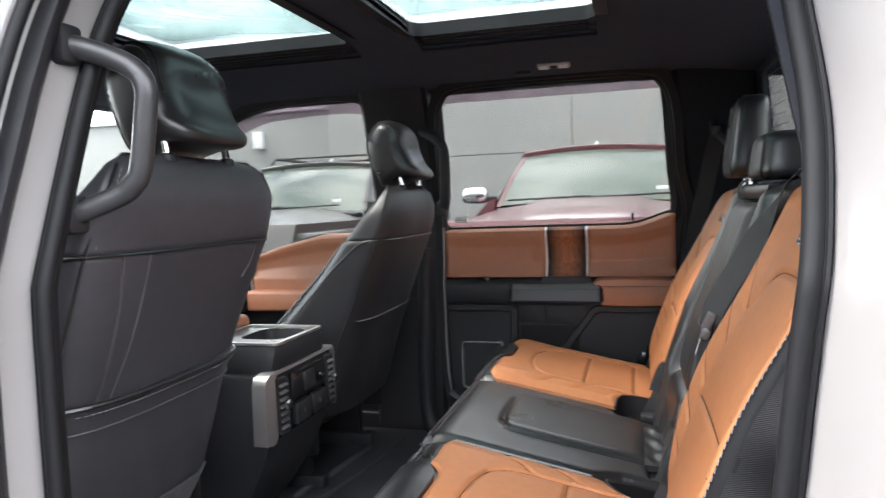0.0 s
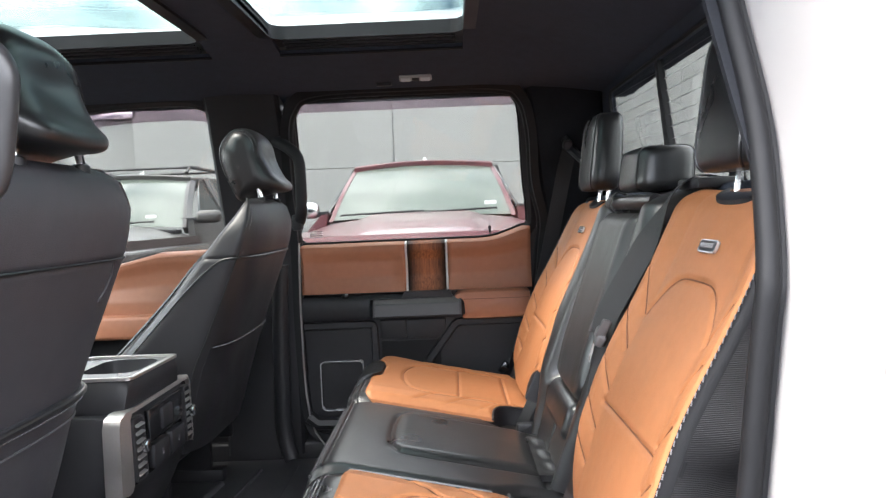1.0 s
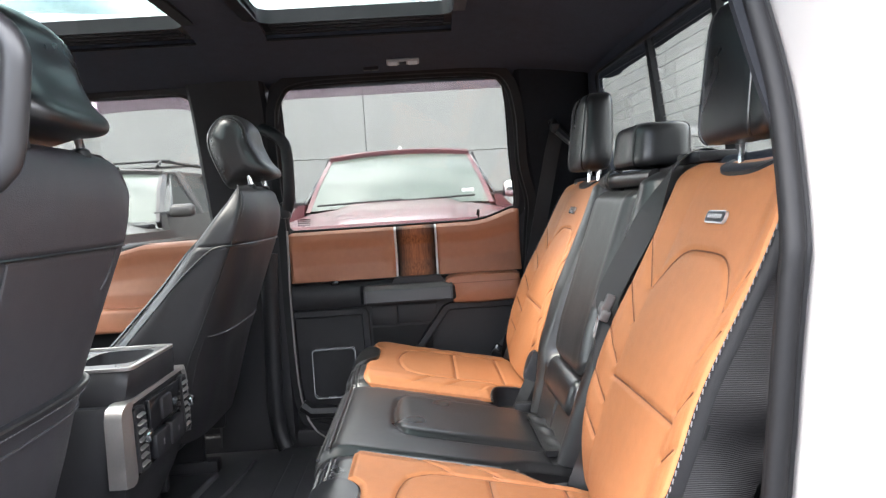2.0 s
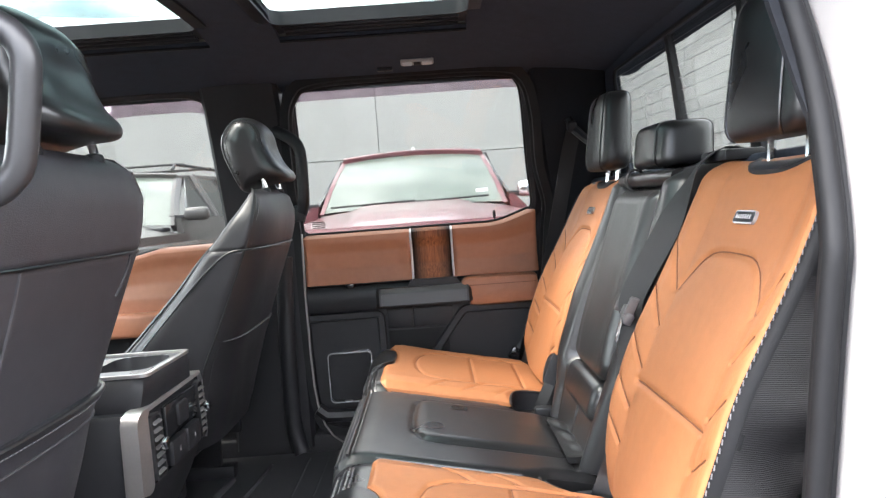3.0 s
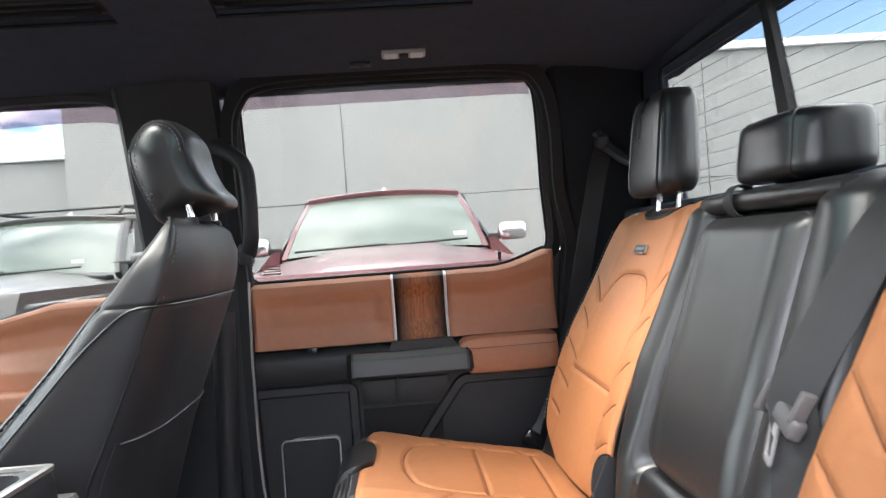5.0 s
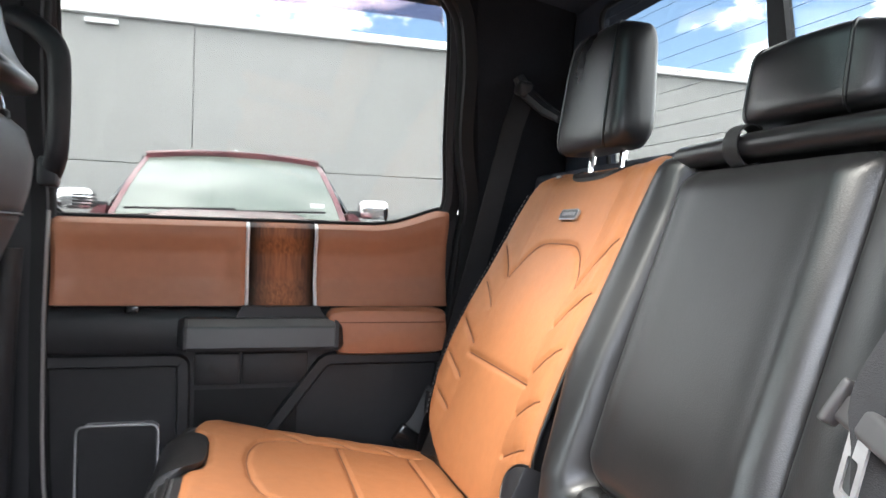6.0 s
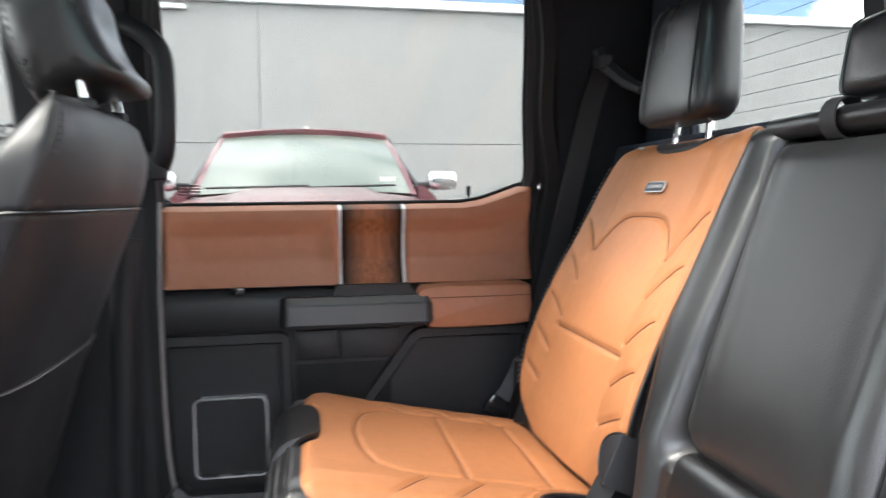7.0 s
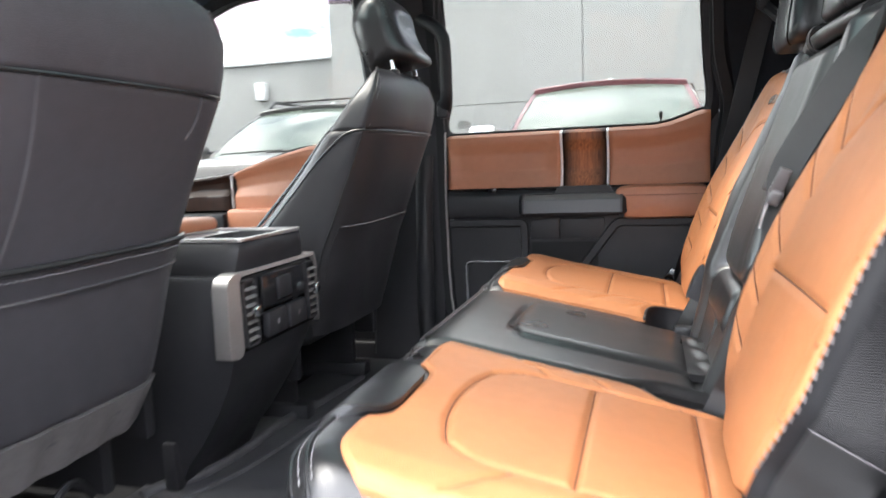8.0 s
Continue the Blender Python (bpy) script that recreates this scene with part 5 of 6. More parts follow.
    swell = 1.0 if sewn else 0.3
    part("hem", tube([on_back((-0.208 + 0.416 * u), hem - 0.002 + 0.008 * u, (0.008 + 0.007 * math.sin(math.pi * u)) * swell) for u in np.linspace(0, 1, 30)], 0.0045 if sewn else 0.0013, 8), BLACK if sewn else STITCH, pk)
    if sewn:
        h = bmesh.new()
        for u in np.linspace(0.03, 0.95, 44):
            tube([on_back((-0.208 + 0.416 * q), hem - 0.014 + 0.008 * q, 0.0092 + 0.007 * math.sin(math.pi * q)) for q in (u, u + 0.013)], 0.001, 4, bm=h)
        part("stitching", h, STITCH, pk, "pale grey hem stitching")
        part("hem_fold", tube([on_back((-0.206 + 0.412 * u), hem - 0.042 + 0.008 * u, 0.0065 + 0.007 * math.sin(math.pi * u)) for u in np.linspace(0, 1, 30)], 0.0022, 6), SEAM, pk)
    if sewn:
        part("skirt", sheet(lambda u, v: on_back(-0.208 + 0.416 * u, 0.945 + 0.085 * v + 0.012 * u * (1 - v), 0.010 - 0.02 * (1 - v) + 0.002 * math.sin(u * 40) + 0.002 * math.sin(u * 23 + 1)), 60, 8, skirt=(-0.01, 0, 0)), SKIRT, back, "gathered grey fabric skirt")
    # head restraint
    prof = smooth_line([(-0.405, 1.622, 0), (-0.425, 1.66, 0), (-0.448, 1.72, 0), (-0.447, 1.768, 0), (-0.412, 1.808, 0), (-0.368, 1.808, 0), (-0.338, 1.780, 0), (-0.327, 1.735, 0), (-0.306, 1.690, 0), (-0.284, 1.664, 0), (-0.290, 1.645, 0), (-0.335, 1.640, 0), (-0.378, 1.630, 0)], 4, closed=True)
    mid = Vector((-0.372, 1.715, 0))
    hl = []
    def pad(p, t, grow=1.0):
        sc = (0.22 + 0.78 * max(0.0, 1 - abs(t) ** 3.2) ** (1 / 2.2)) * grow
        w = interp(p.y, [1.62, 1.655, 1.70, 1.76, 1.803], [0.096, 0.104, 0.106, 0.108, 0.102])
        hollow = 0.008 * math.exp(-((p.y - 1.715) / 0.04) ** 2) * max(0.0, 1 - (t / 0.6) ** 2) if p.x > mid.x else 0.0
        return Vector((mid.x + (p.x - mid.x) * sc - hollow + dx, yc + w * t * grow, mid.y + (p.y - mid.y) * (0.45 + 0.55 * sc) - 0.008 - 0.12 * dz))
    for k in range(27):
        t = math.sin(math.pi / 2 * (-1 + 2 * k / 26))
        hl.append([pad(p, t) for p in prof])
    hr = part("head_restraint", loft(hl), BLACK, seat, "black leather head restraint with hollowed back")
    # sewn edge round the front pad, with a line of thread behind it
    sew = bmesh.new()
    for sg in (-1, 1):
        part("seam", tube([pad(p, sg * 0.80) + Vector((0, sg * 0.0006, 0)) for p in prof[1:30]], 0.0022, 6), BLACK, hr)
        line = [pad(p, sg * 0.90) + Vector((0, sg * 0.0008, 0)) for p in smooth_line(prof[1:28], 2)]
        for a, b in zip(line[::2], line[1::2]):
            tube([a, b], 0.0009, 4, bm=sew)
    part("stitching", sew, STITCH, hr)
    for s in (-0.078, 0.078):
        part("post", tube([Vector((-0.338 + dx, yc + s, 1.59)), Vector((-0.340 + dx, yc + s, 1.625)), Vector((-0.348 + dx, yc + s, 1.660))], 0.0068, 10), CHROME, hr, "chrome post")
        part("post_sleeve", tube([Vector((-0.340 + dx, yc + s, 1.608)), Vector((-0.340 + dx, yc + s, 1.618)), Vector((-0.340 + dx, yc + s, 1.6205))], [0.014, 0.0125, 0.009], 12), BLACK_HARD, hr)
    # cushion, side shield, rails
    part("cushion", rbox(-1.12 + dx, -0.52 + dx, yc - 0.235, yc + 0.235, 0.97, 1.13, 0.05, 4), BLACK, seat, "black leather seat cushion")
    part("side_shield", rbox(-1.05 + dx, -0.55 + dx, yc - 0.25, yc - 0.225, 0.90, 1.02, 0.01, 2), BLACK_HARD, seat)
    part("side_shield", rbox(-1.05 + dx, -0.55 + dx, yc + 0.225, yc + 0.25, 0.90, 1.02, 0.01, 2), BLACK_HARD, seat)
    for s in (-0.18, 0.18):
        rl = part("rail", rbox(-1.05 + dx, (-0.43 if sewn else -0.56) + dx, yc + s - 0.022, yc + s + 0.022, FLOOR, FLOOR + 0.045, 0.004), BLACK_HARD, seat)
        if sewn:
            part("end_cap", rbox(-0.46 + dx, -0.41 + dx, yc + s - 0.03, yc + s + 0.03, FLOOR, FLOOR + 0.06, 0.008, 2), BLACK_HARD, rl)
        part("riser", rbox(-0.95 + dx, -0.60 + dx, yc + s - 0.012, yc + s + 0.012, FLOOR + 0.04, 0.98, 0.003), BLACK_HARD, seat)
    if yc < 0:
        part("cable", tube(smooth_line([(-0.60 + dx, yc - 0.12, 0.93), (-0.52 + dx, yc - 0.08, 0.87), (-0.50 + dx, yc, 0.93), (-0.56 + dx, yc + 0.10, 0.86)], 5), 0.006, 6), RUBBER, seat)
    if yc < 0:
        part("connector", rbox(-0.53 + dx, -0.50 + dx, yc - 0.12, yc - 0.09, 0.875, 0.895, 0.003), SATIN, seat)
    for o in [c for c in seat.children if c.name.split(".")[0] == "rail"]:
        o.location.z -= dz
    seat.location.z += dz
    return seat


front_seat(0.468, 0.0, 0.0, 1.262, False, "black leather front passenger seat with chrome head restraint posts")
front_seat(-0.452, -0.055, 0.034, 1.258, True, "black leather driver seat seen from behind, with seat-back pocket")


# ---- centre console ----
def console():
    c = thing("center_console", (-0.7, 0.0, FLOOR), "black centre console with silver-framed rear air vents and tray", "console")
    X0, Y0, Y1 = -0.472, -0.150, 0.188
    yc = (Y0 + Y1) / 2
    def block(rows, cap=True):
        return loft([[Vector((x, y, z)) for x, y in ((-1.35, yc - h), (X0 + d - 0.03, yc - h), (X0 + d - 0.008, yc - h + 0.008), (X0 + d, yc - h + 0.03), (X0 + d, yc + h - 0.03), (X0 + d - 0.008, yc + h - 0.008), (X0 + d - 0.03, yc + h), (-1.35, yc + h))] for z, d, h in rows], cap=cap)
    part("body", block([(FLOOR, -0.165, 0.135), (0.83, -0.140, 0.137), (0.88, -0.100, 0.140), (0.94, -0.060, 0.143), (1.0, -0.028, 0.148), (1.05, -0.008, 0.156), (1.20, -0.004, 0.160), (1.208, -0.010, 0.156)]), BLACK_HARD, c)
    # tray on top with a bright rim
    zt = 1.268
    U0, U1 = yc - 0.121, yc + 0.108
    upper = block([(1.200, -0.012, 0.134), (1.212, -0.004, 0.137), (1.245, 0.0, 0.128), (1.262, 0.0, 0.122), (1.268, -0.004, 0.118)], cap=False)
    hole = [(-0.655, U0 + 0.020), (X0 - 0.035, U0 + 0.020), (X0 - 0.022, U0 + 0.026), (X0 - 0.018, U0 + 0.040), (X0 - 0.018, U1 - 0.036), (X0 - 0.022, U1 - 0.022), (X0 - 0.035, U1 - 0.016), (-0.655, U1 - 0.016)]
    loft([[Vector((x, y, 1.268)) for x, y in hole], [Vector((x, y, 1.250)) for x, y in hole], [Vector((-0.56 + (x + 0.56) * 0.93, yc + (y - yc) * 0.93, 1.226)) for x, y in hole]], bm=upper, cap=False)
    upper.faces.new([upper.verts.new(Vector((-0.56 + (x + 0.56) * 0.93, yc + (y - yc) * 0.93, 1.2262))) for x, y in hole])
    part("upper_body", upper, BLACK_HARD, c)
    part("tray_rim", frame_loop(rounded(-0.67, X0 + 0.002, U0, U1, 0.014), rounded(-0.662, X0 - 0.007, U0 + 0.009, U1 - 0.009, 0.010), lambda x, y, d: Vector((x, y, zt + d)), 0.006), SATIN, c, "satin silver tray rim")
    well = rounded(-0.612, -0.494, yc - 0.058, U1 - 0.026, 0.034)
    part("tray_plate", frame_loop(rounded(-0.662, X0 - 0.008, U0 + 0.010, U1 - 0.010, 0.010), well, lambda x, y, d: Vector((x, y, 1.2645 + d)), 0.005), TRAY, c, "glossy black tray surface")
    part("tray_well", loft([[Vector((-0.553 + (x + 0.553) * k, yc + 0.012 + (y - yc - 0.012) * k, z)) for x, y in well] for z, k in ((1.2690, 1.0), (1.255, 0.97), (1.236, 0.86), (1.232, 0.6))], cap=False), BLACK_HARD, c, "rounded black well in the tray")
    part("lid", rbox(-1.05, -0.675, U0 - 0.01, U1 + 0.01, 1.262, 1.300, 0.016, 4), TAN_DOOR, c, "padded tan console lid")
    # rear panel
    xf = X0 + 0.006
    place = lambda y, z, d: Vector((xf - 0.010 * ((z - 1.13) / 0.08) ** 2 - 0.012 * ((y - yc) / 0.17) ** 6 + d, y, z))
    panel = part("vent_panel", plate(rounded(Y0 + 0.012, Y1 - 0.012, 1.066, 1.205, 0.012), lambda y, z, d: place(y, z, d - 0.02), 0.022), BLACK_GLOSS, c, "gloss black rear panel")
    def cheek(name, outline, mat, label, lift):
        bm = loft([[place(y, z, -0.02) for y, z in outline], [place(y, z, lift) for y, z in outline]])
        return part(name, bm, mat, panel, label)
    ring = [(Y0 - 0.004, 1.062), (Y0 - 0.004, 1.190), (Y0 + 0.004, 1.206), (Y0 + 0.020, 1.214), (Y0 + 0.034, 1.2145), (Y0 + 0.034, 1.207), (Y0 + 0.026, 1.200), (Y0 + 0.023, 1.190), (Y0 + 0.023, 1.075), (Y0 + 0.020, 1.064), (Y0 + 0.012, 1.060)]
    cheek("silver_cheek", ring, SATIN, "satin silver side frame", 0.012)
    cheek("silver_cheek", [(Y1 + 0.004 - (y - Y0 + 0.004) * 0.5, z) for y, z in ring][::-1], SATIN, "satin silver side frame", 0.012)
    cheek("top_strip", [(Y0 + 0.034, 1.2072), (Y0 + 0.034, 1.2142), (Y1 - 0.016, 1.2142), (Y1 - 0.016, 1.2072)], SATIN, "", 0.010)
    for a, b in ((yc - 0.138, yc - 0.098), (yc + 0.100, yc + 0.140)):
        part("vent_cavity", plate(rounded(a, b, 1.078, 1.198, 0.006), lambda y, z, d: place(y, z, d + 0.003), 0.001), BLACK_HARD, panel)
        vent = part("air_vent", frame_loop(rounded(a, b, 1.076, 1.199, 0.008), rounded(a + 0.004, b - 0.004, 1.080, 1.195, 0.006), lambda y, z, d: place(y, z, d + 0.002), 0.010), HANDLE, panel, "air vent with metal-edged slats")
        for k in range(7):
            z = 1.090 + k * 0.0155
            part("slat", rbox(xf + 0.001, xf + 0.009, a + 0.004, b - 0.004, z - 0.0014, z + 0.0014, 0.0006, 1, m=pose(0, 0, 0, 0, 24, 0)), SATIN, vent)
        part("vent_knob", rbox(xf + 0.010, xf + 0.024, (a + b) / 2 - 0.010, (a + b) / 2 + 0.010, 1.133, 1.152, 0.004, 2, m=pose(0, 0, 0, 20, 0, 0)), CHROME, vent, "chrome vent knob")
    part("screen", rbox(xf - 0.004, xf + 0.008, yc - 0.080, yc + 0.085, 1.136, 1.200, 0.004), BLACK_GLOSS, panel)
    part("socket_door", rbox(xf - 0.004, xf + 0.014, yc - 0.030, yc + 0.022, 1.146, 1.190, 0.005), BLACK_HARD, panel)
    for y in (yc - 0.075, yc + 0.008):
        bt = part("button", rbox(xf - 0.004, xf + 0.014, y, y + 0.072, 1.080, 1.130, 0.006), BLACK_HARD, panel)
        for k in range(2):
            part("mark", rbox(xf + 0.0138, xf + 0.0146, y + 0.031 + k * 0.0045, y + 0.0325 + k * 0.0045, 1.100, 1.111, 0), STITCH, bt)
    part("foot", rbox(-0.662, -0.632, Y0 + 0.02, Y0 + 0.05, FLOOR, 0.885, 0.006, 2), BLACK_HARD, c)


console()
liner = part("floor_liner", rbox(-0.72, -0.06, -0.80, 0.80, FLOOR, FLOOR + 0.010, 0.004), LINER)
tagged(liner, "black rubber floor liner with raised border", "floor mat")
part("liner_edge", tube(smooth_line([(-0.69, -0.16, FLOOR + 0.010), (-0.674, -0.123, FLOOR + 0.012), (-0.629, -0.071, FLOOR + 0.014), (-0.609, 0.039, FLOOR + 0.014), (-0.604, 0.245, FLOOR + 0.014), (-0.587, 0.336, FLOOR + 0.012), (-0.56, 0.60, FLOOR + 0.010)], 5), 0.012, 10), LINER, liner)
part("liner_edge", tube(smooth_line([(-0.62, -0.20, FLOOR + 0.010), (-0.60, -0.144, FLOOR + 0.010), (-0.56, -0.036, FLOOR + 0.010), (-0.54, 0.113, FLOOR + 0.010), (-0.53, 0.255, FLOOR + 0.010), (-0.49, 0.474, FLOOR + 0.010), (-0.47, 0.70, FLOOR + 0.010)], 5), 0.007, 8), LINER, liner)
for _x in (-0.36, -0.30, -0.24, -0.18):
    part("liner_ridge", rbox(_x - 0.003, _x + 0.003, 0.05, 0.74, FLOOR + 0.007, FLOOR + 0.0115, 0.001), LINER, liner)
    part("liner_ridge", rbox(_x - 0.003, _x + 0.003, -0.74, -0.05, FLOOR + 0.007, FLOOR + 0.0115, 0.001), LINER, liner)


# ---- grab handles and roof fittings ----
def grab(m):
    g = thing("grab_handle", (-0.36, m * 0.77, 1.48), "black upright grab handle on the door pillar", "grab handle", "grab handles")
    if m > 0:
        line = smooth_line([(-0.395, 0.738, 1.808), (-0.360, 0.716, 1.792), (-0.325, 0.704, 1.768), (-0.306, 0.702, 1.742), (-0.302, 0.704, 1.70), (-0.304, 0.712, 1.63), (-0.310, 0.728, 1.580), (-0.325, 0.760, 1.550)], 4)
    else:
        line = smooth_line([(-0.395, -0.712, 1.778), (-0.352, -0.695, 1.764), (-0.315, -0.690, 1.745), (-0.300, -0.690, 1.722), (-0.302, -0.690, 1.690), (-0.314, -0.690, 1.622), (-0.326, -0.691, 1.602), (-0.346, -0.694, 1.588), (-0.402, -0.712, 1.566)], 4)
    part("grip", tube(line, 0.0180 if m > 0 else 0.0145, 12, flat=0.7 if m > 0 else 0.9, up=(0, 1, 0)), BLACK_HARD if m > 0 else HANDLE, g)
    for p in (line[0], line[-1]):
        part("mount", rbox(p.x - 0.02, p.x + 0.012, p.y - 0.018, p.y + 0.018, p.z - 0.025, p.z + 0.025, 0.008, 2), BLACK_HARD, g)


grab(1)
grab(-1)


def roof_lamp():
    c = Vector((0.063, 0.587, roof_z(0.063, 0.587) - 0.002))
    r = Matrix.Translation(c) @ Matrix.Rotation(-math.atan2(1.948 - 1.926, 0.077) * 1.0, 4, "X")
    lamp = thing("roof_lamp", c, "small roof lamp with clear lenses, switched off", "lamp")
    def blk(x0, x1, y0, y1, z0, z1, b):
        bm = rbox(x0, x1, y0, y1, z0, z1, b, 2)
        bmesh.ops.transform(bm, verts=bm.verts, matrix=r)
        return bm
    part("bezel", blk(-0.046, 0.046, -0.014, 0.014, -0.006, 0.004, 0.004), SATIN, lamp)
    for a, b in ((-0.041, -0.014), (0.014, 0.041)):
        part("lens", blk(a, b, -0.009, 0.009, -0.009, 0.0, 0.002), COPING, lamp, "pale frosted lens")
    part("switch", blk(-0.010, 0.010, -0.008, 0.008, -0.009, 0.0, 0.002), BLACK_HARD, lamp)
    hook = thing("coat_hook", (-0.03, 0.625, roof_z(-0.03, 0.625) - 0.004), "small black coat hook on the roof lining", "coat hook")
    h = hook.location
    part("base", rbox(h.x - 0.022, h.x + 0.022, h.y - 0.010, h.y + 0.010, h.z - 0.004, h.z + 0.006, 0.003), BLACK_HARD, hook)
    part("hook", tube([h + Vector((0, 0, 0)), h + Vector((0, -0.006, -0.005)), h + Vector((0, 0.004, -0.008))], 0.002, 6), BLACK_HARD, hook)


roof_lamp()


# ---- outside ----
def outside():
    g = part("ground", rbox(-900, 900, -900, 900, -0.5, 0.0, 0), ASPHALT, smooth=False)
    tagged(g, "grey asphalt car park", "ground", kind="structure")
    for x in (-4.85, -1.75, 1.55, 4.5):
        l = part("parking_line", rbox(x - 0.05, x + 0.05, 2.6, 8.2, 0.0, 0.004, 0), PAINT)
        tagged(l, "white painted parking bay line", "line", "parking lines", "structure")
    b = thing("warehouse", (3.0, 12.5, 0), "long pale grey concrete-panel building with white roof edge", "building", kind="structure")
    part("core", rbox(-6.12, 40, 12.62, 30, 0, 5.0, 0.01), PANEL, b)
    xs = [-6.12, -0.93, 6.2, 13.4, 20.6, 27.8, 40.0]
    for a, c in zip(xs, xs[1:]):
        for z0, z1 in ((0.0, 2.524), (2.536, 5.01)):
            part("panel", rbox(a + 0.006, c - 0.006, 12.5, 12.64, z0, z1, 0.004, 1), PANEL, b)
    part("coping", rbox(-6.2, 40.1, 12.40, 12.75, 5.01, 5.17, 0.01), COPING, b, "white metal roof edge")
    part("wall_vent", rbox(-2.67, -2.15, 12.40, 12.5, 4.85, 4.93, 0.01), COPING, b, "small white wall vent")
    lw = thing("low_wall", (-20, 13.5, 0), "long low pale grey building wall", "building", kind="structure")
    part("wall", rbox(-60, -6.0, 13.4, 30, 0, 3.82, 0.01), PANEL, lw)
    part("coping", rbox(-60, -6.1, 13.3, 13.6, 3.82, 3.92, 0.01), COPING, lw)
    part("wall_lamp", rbox(-8.4, -8.15, 13.2, 13.4, 3.0, 3.4, 0.02), COPING, lw)
    # added wall, never in view: cuts low sky light on the open doorway
    bw = part("sky_block_wall", rbox(-60, 60, -17.0, -16.0, 0, 4.5, 0.01), PANEL)
    tagged(bw, "plain low pale grey wall, added out of view to block low sky light", "wall", kind="structure")
    pole = thing("lamp_post", (-14.3, 16.0, 0), "thin grey car park lamp post", "lamp post")
    part("pole", tube([(-14.3, 16.0, 0), (-14.3, 16.0, 6.6)], 0.07, 8), SATIN, pole)
    part("head", rbox(-14.5, -13.9, 15.85, 16.15, 6.55, 6.7, 0.03), SATIN, pole)


outside()


def vehicle(name, label, x, y, paint, suv):
    """A parked vehicle that faces -y; y is its windscreen's foot."""
    v = thing(name, (x, y, 0), label, "car" if suv else "pickup truck")
    hh = 1.565
    hw = 0.98
    # bonnet
    def bonnet(u, t):
        s = 2 * u - 1
        yy = y - 1.50 + 1.55 * t
        w = 0.93 - 0.05 * (1 - t)
        z = hh - 0.022 - 0.15 * (1 - t) ** 1.6
        z += 0.035 * (1 - interp(abs(s), [0, 0.42, 0.55, 1], [0, 0, 1, 1])) * (1 if not suv else 0.6) * min(1, t * 2 + 0.2)
        z -= 0.10 * abs(s) ** 4 + 0.30 * max(0.0, 0.06 - t) * 4
        return Vector((x + s * w, yy, z))
    part("bonnet", sheet(bonnet, 40, 30, skirt=(0, 0, -0.10)), paint, v)
    part("front_end", loft([[Vector((x + a * (hw - 0.04), y - 1.62 + o, z)) for a in (-1, -0.8, 0.8, 1)] + [Vector((x + a * hw, y + 0.2, z)) for a in (1, -1)] for z, o in ((0.42, 0.0), (0.75, -0.03), (1.0, 0.0), (hh - 0.22, 0.06), (hh - 0.12, 0.12))]), paint, v)
    part("grille", rbox(x - 0.60, x + 0.60, y - 1.70, y - 1.60, 0.72, 1.08, 0.03, 3), CHROME, v, "chrome grille")
    part("bumper", rbox(x - 0.98, x + 0.98, y - 1.78, y - 1.58, 0.42, 0.66, 0.04, 3), CHROME if not suv else paint, v)
    for s in (-1, 1):
        part("headlight", rbox(x + s * 0.62, x + s * 0.95, y - 1.68, y - 1.50, 0.86, 1.06, 0.03, 3), SCREEN, v)
        part("fender", rbox(x + s * 0.90, x + s * 1.0, y - 1.50, y + 0.4, 0.55, hh - 0.19, 0.04, 3), paint, v)
    # cabin
    top = 2.10 if suv else 2.085
    yb = 2.9 if suv else 2.1
    wr, wb = (0.66, 0.86) if suv else (0.628, 0.752)
    yr = y + 0.78
    def curve(y0, z0, w, crown, fwd, n=14):
        return [Vector((x + w * s, y0 + fwd * s * s, z0 - crown * s * s)) for s in np.linspace(-1, 1, n)]
    lo, hi = curve(y, hh - 0.015, wb, 0.02, 0.10), curve(yr, top - 0.075, wr, 0.03, 0.05)
    part("windscreen", loft([[a.lerp(b, t) + Vector((0, -0.03 * math.sin(math.pi * t), 0.02 * math.sin(math.pi * t))) for a, b in zip(lo, hi)] for t in np.linspace(0, 1, 8)], closed=False), SCREEN, v, "sloping windscreen that reflects the clouds")
    part("roof", loft([curve(yr - 0.02 + k * (yb - 0.75), top - 0.04 + 0.04 * math.sin(math.pi * min(1, k * 1.6 + 0.06) * 0.5), wr + 0.02, 0.05, 0.05 * (1 - k)) + curve(yr + k * (yb - 0.75), top - 0.12, wr + 0.02, 0.06, 0.05 * (1 - k))[::-1] for k in np.linspace(0, 1, 10)]), paint, v)
    head = [p + Vector((0, 0.012, 0.020)) for p in hi]
    part("roof_header", tube([head[0] + Vector((-0.012, 0.03, -0.03)), *head, head[-1] + Vector((0.012, 0.03, -0.03))], [0.015] + [0.030] * len(head) + [0.015], 10, flat=0.9), paint, v)
    for s in (-1, 1):
        k = -1 if s > 0 else 0
        e0, e1 = lo[k], hi[k]
        strip = []
        for t in np.linspace(-0.03, 0.99, 8):
            e = e0.lerp(e1, t) + Vector((0, -0.03 * math.sin(math.pi * min(1, max(0, t))), 0.02 * math.sin(math.pi * min(1, max(0, t)))))
            strip.append([e + Vector((s * -0.012, -0.002, 0.006)), e + Vector((s * 0.022, 0.0, 0.008)), e + Vector((s * 0.045, 0.06, -0.01)), e + Vector((s * 0.03, 0.10, -0.05)), e + Vector((s * -0.012, 0.05, -0.05))])
        part("pillar", loft(strip), paint, v)
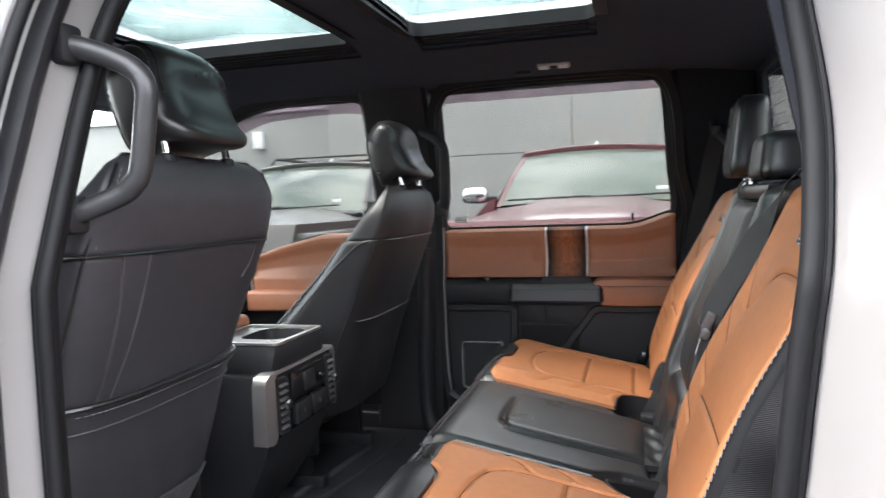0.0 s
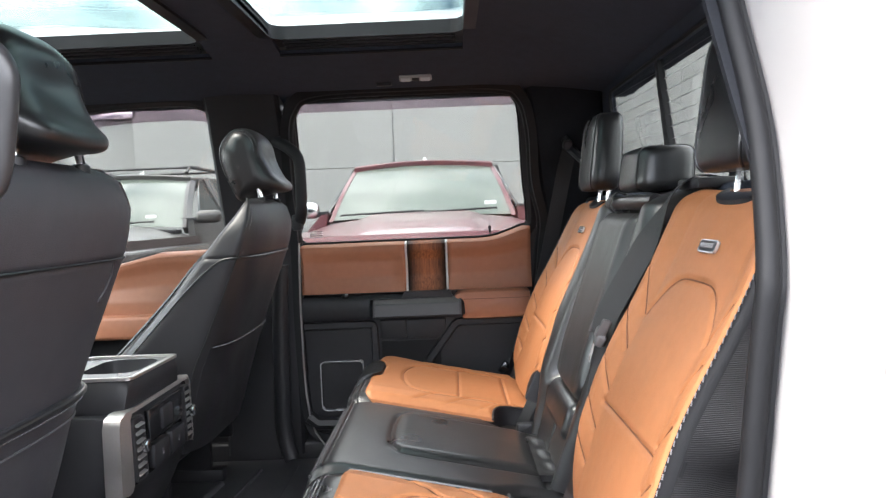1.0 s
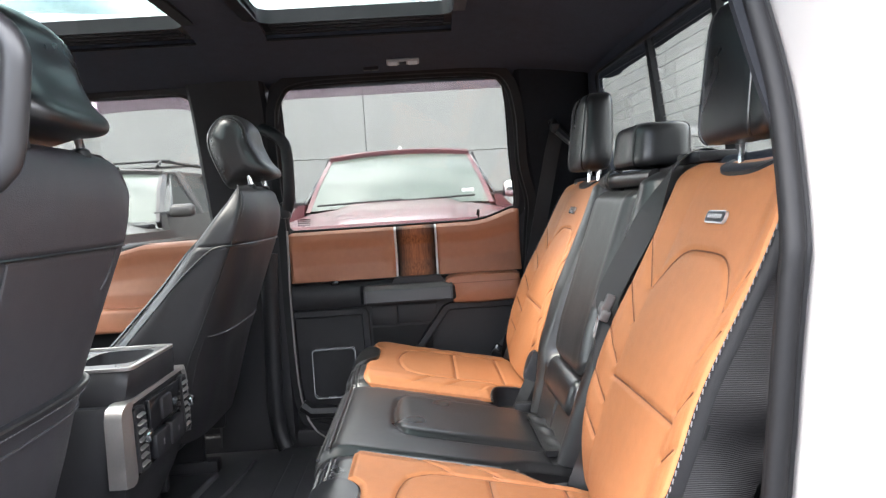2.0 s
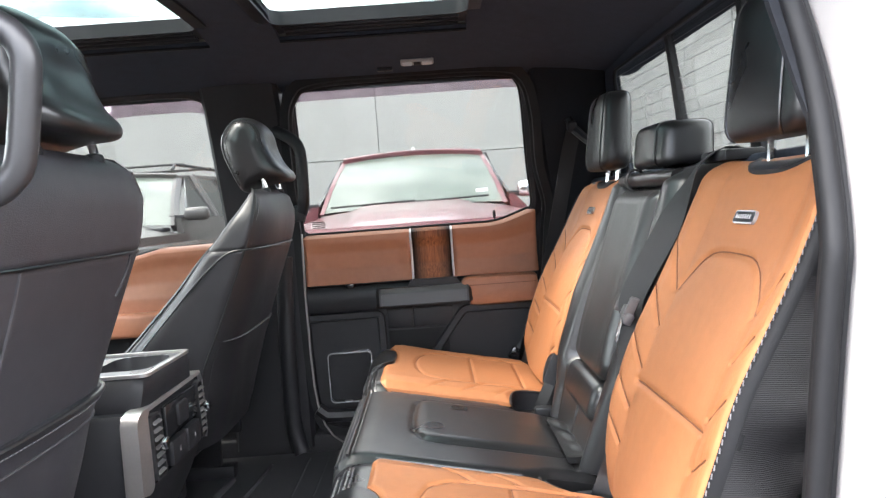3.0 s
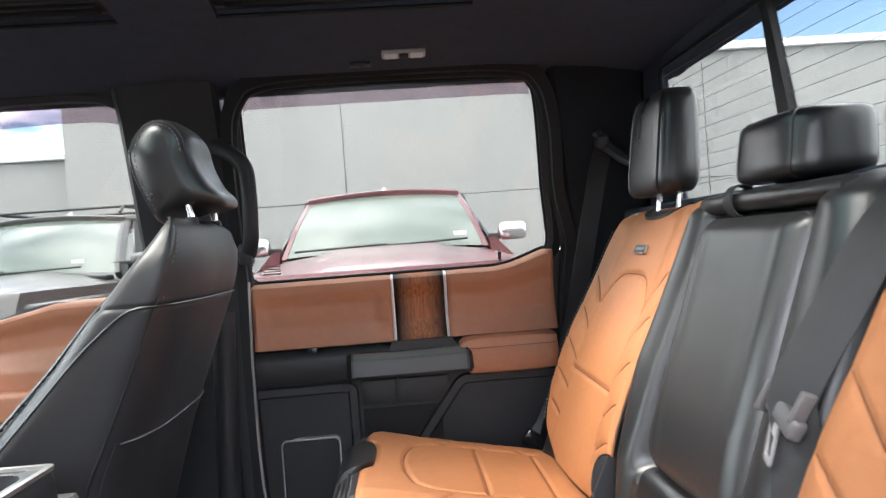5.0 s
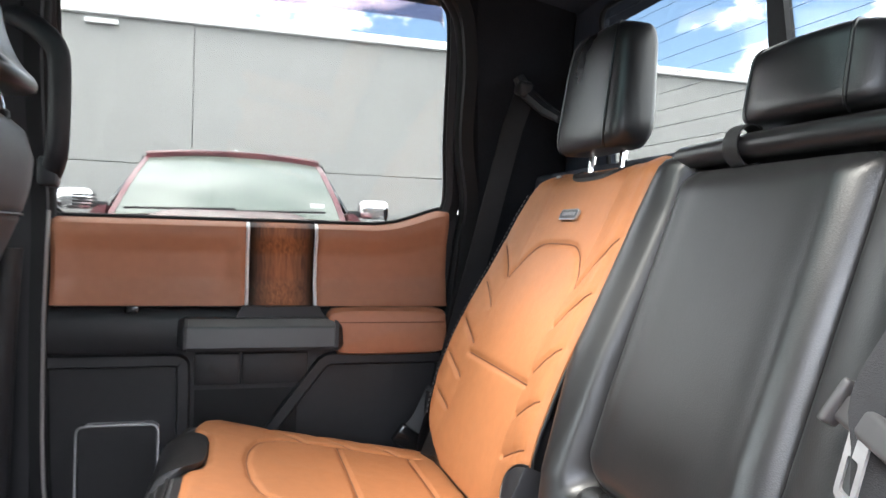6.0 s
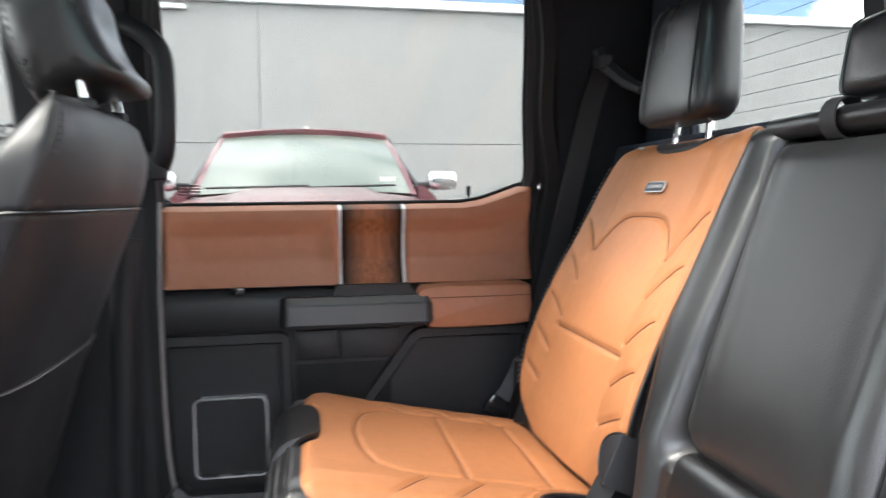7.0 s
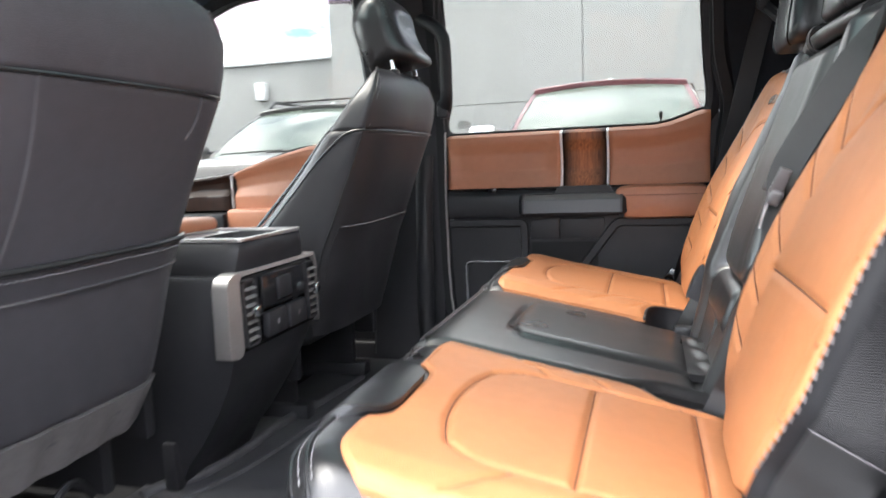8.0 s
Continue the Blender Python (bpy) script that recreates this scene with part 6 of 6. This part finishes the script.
        part("side_body", loft([[Vector((x + s * w, yy, z)) for w, z in ((0.97, 0.45), (1.0, 0.8), (1.0, 1.1), (0.97, hh - 0.12), (wb + 0.09, hh + 0.02), (wb + 0.04, hh + 0.02), (0.90, 0.45))] for yy in (y + 0.1, y + yb)]), paint, v)
        for k, (y0, y1, y2, y3) in enumerate(((y + 0.30, y + 1.10, y + 0.95, y + 1.10), (y + 1.18, y + 2.0, y + 1.18, y + 1.95), (y + 2.08, y + 2.8, y + 2.05, y + 2.6))[:3 if suv else 2]):
            part("side_window", loft([[Vector((x + s * (wb + 0.085 - o), y0, hh + 0.02)), Vector((x + s * (wb + 0.085 - o), y1, hh + 0.02)), Vector((x + s * (wr + 0.05 - o), y3, top - 0.10)), Vector((x + s * (wr + 0.05 - o), y2, top - 0.10))] for o in (0, 0.02)]), SIDE_GLASS, v)
            part("window_post", tube([Vector((x + s * (wb + 0.075), y1 + 0.04, hh)), Vector((x + s * (wr + 0.05), y3 + 0.06, top - 0.08))], 0.045, 6), paint if suv else BLACK_HARD, v)
        # door mirror
        mi = part("door_mirror", rbox(x + s * (0.95 if suv else 0.88), x + s * (1.17 if suv else 1.10), y + 0.14, y + 0.27, hh - 0.01, hh + (0.11 if suv else 0.13), 0.045, 4), CHROME if not suv else paint, v, "chrome-capped door mirror" if not suv else "")
        part("mirror_arm", rbox(x + s * 0.80, x + s * 0.98, y + 0.18, y + 0.24, hh + 0.0, hh + 0.05, 0.012, 2), BLACK_HARD, mi)
        # wipers
        part("wiper", tube([Vector((x - 0.05 + s * 0.62 * (1 if s < 0 else 0.0) - (0.1 if s > 0 else 0), y + 0.015, hh + 0.008)), Vector((x + (0.02 if s < 0 else 0.62), y + 0.02, hh + 0.024))], 0.009, 6), BLACK_HARD, v)
        # wheels
        for yy in ((y - 0.75), (y + 2.9 if not suv else y + 2.2)):
            wh = part("wheel", tube([(x + s * 0.72, yy, 0.40), (x + s * 0.98, yy, 0.40)], 0.40, 24), TYRE, v)
            part("rim", tube([(x + s * 0.96, yy, 0.40), (x + s * 0.99, yy, 0.40)], 0.26, 18), SATIN, wh)
    part("cowl", rbox(x - wb, x + wb, y - 0.10, y + 0.06, hh - 0.10, hh - 0.055, 0.015, 2), BLACK_HARD, v)
    part("inside_mirror_mount", rbox(x - 0.09, x + 0.09, yr - 0.02, yr + 0.05, top - 0.17, top - 0.11, 0.02, 2), BLACK_HARD, v) if not suv else None
    part("sticker", rbox(x + 0.52, x + 0.62, y + 0.075, y + 0.078, hh + 0.055, hh + 0.085, 0), COPING, v)
    part("roof_aerial", tube([(x - 0.0, yr + 0.45, top - 0.01), (x - 0.0, yr + 0.50, top + 0.035)], [0.03, 0.008], 6), COPING, v)
    if suv:
        for s in (-1, 1):
            part("roof_bar", tube([Vector((x + s * 0.60, yr + 0.15, top - 0.02)), Vector((x + s * 0.60, yr + 0.25, top + 0.045)), Vector((x + s * 0.60, yr + 1.7, top + 0.045)), Vector((x + s * 0.60, yr + 1.8, top - 0.02))], 0.018, 6), BLACK_HARD, v)
        for q in (0.45, 1.35):
            part("cross_bar", tube([Vector((x - 0.62, yr + q, top + 0.06)), Vector((x + 0.62, yr + q, top + 0.06))], 0.022, 8, flat=0.6), BLACK_HARD, v)
    else:
        part("bed", rbox(x - 0.98, x + 0.98, y + yb, y + yb + 1.8, 0.5, hh + 0.02, 0.04, 2), paint, v)


vehicle("pickup_truck", "dark red pickup truck parked nose towards the cab", -0.088, 4.30, RED, False)
vehicle("sport_utility_car", "dark grey sport utility car with roof bars parked beside the pickup", -3.16, 4.85, GREY, True)
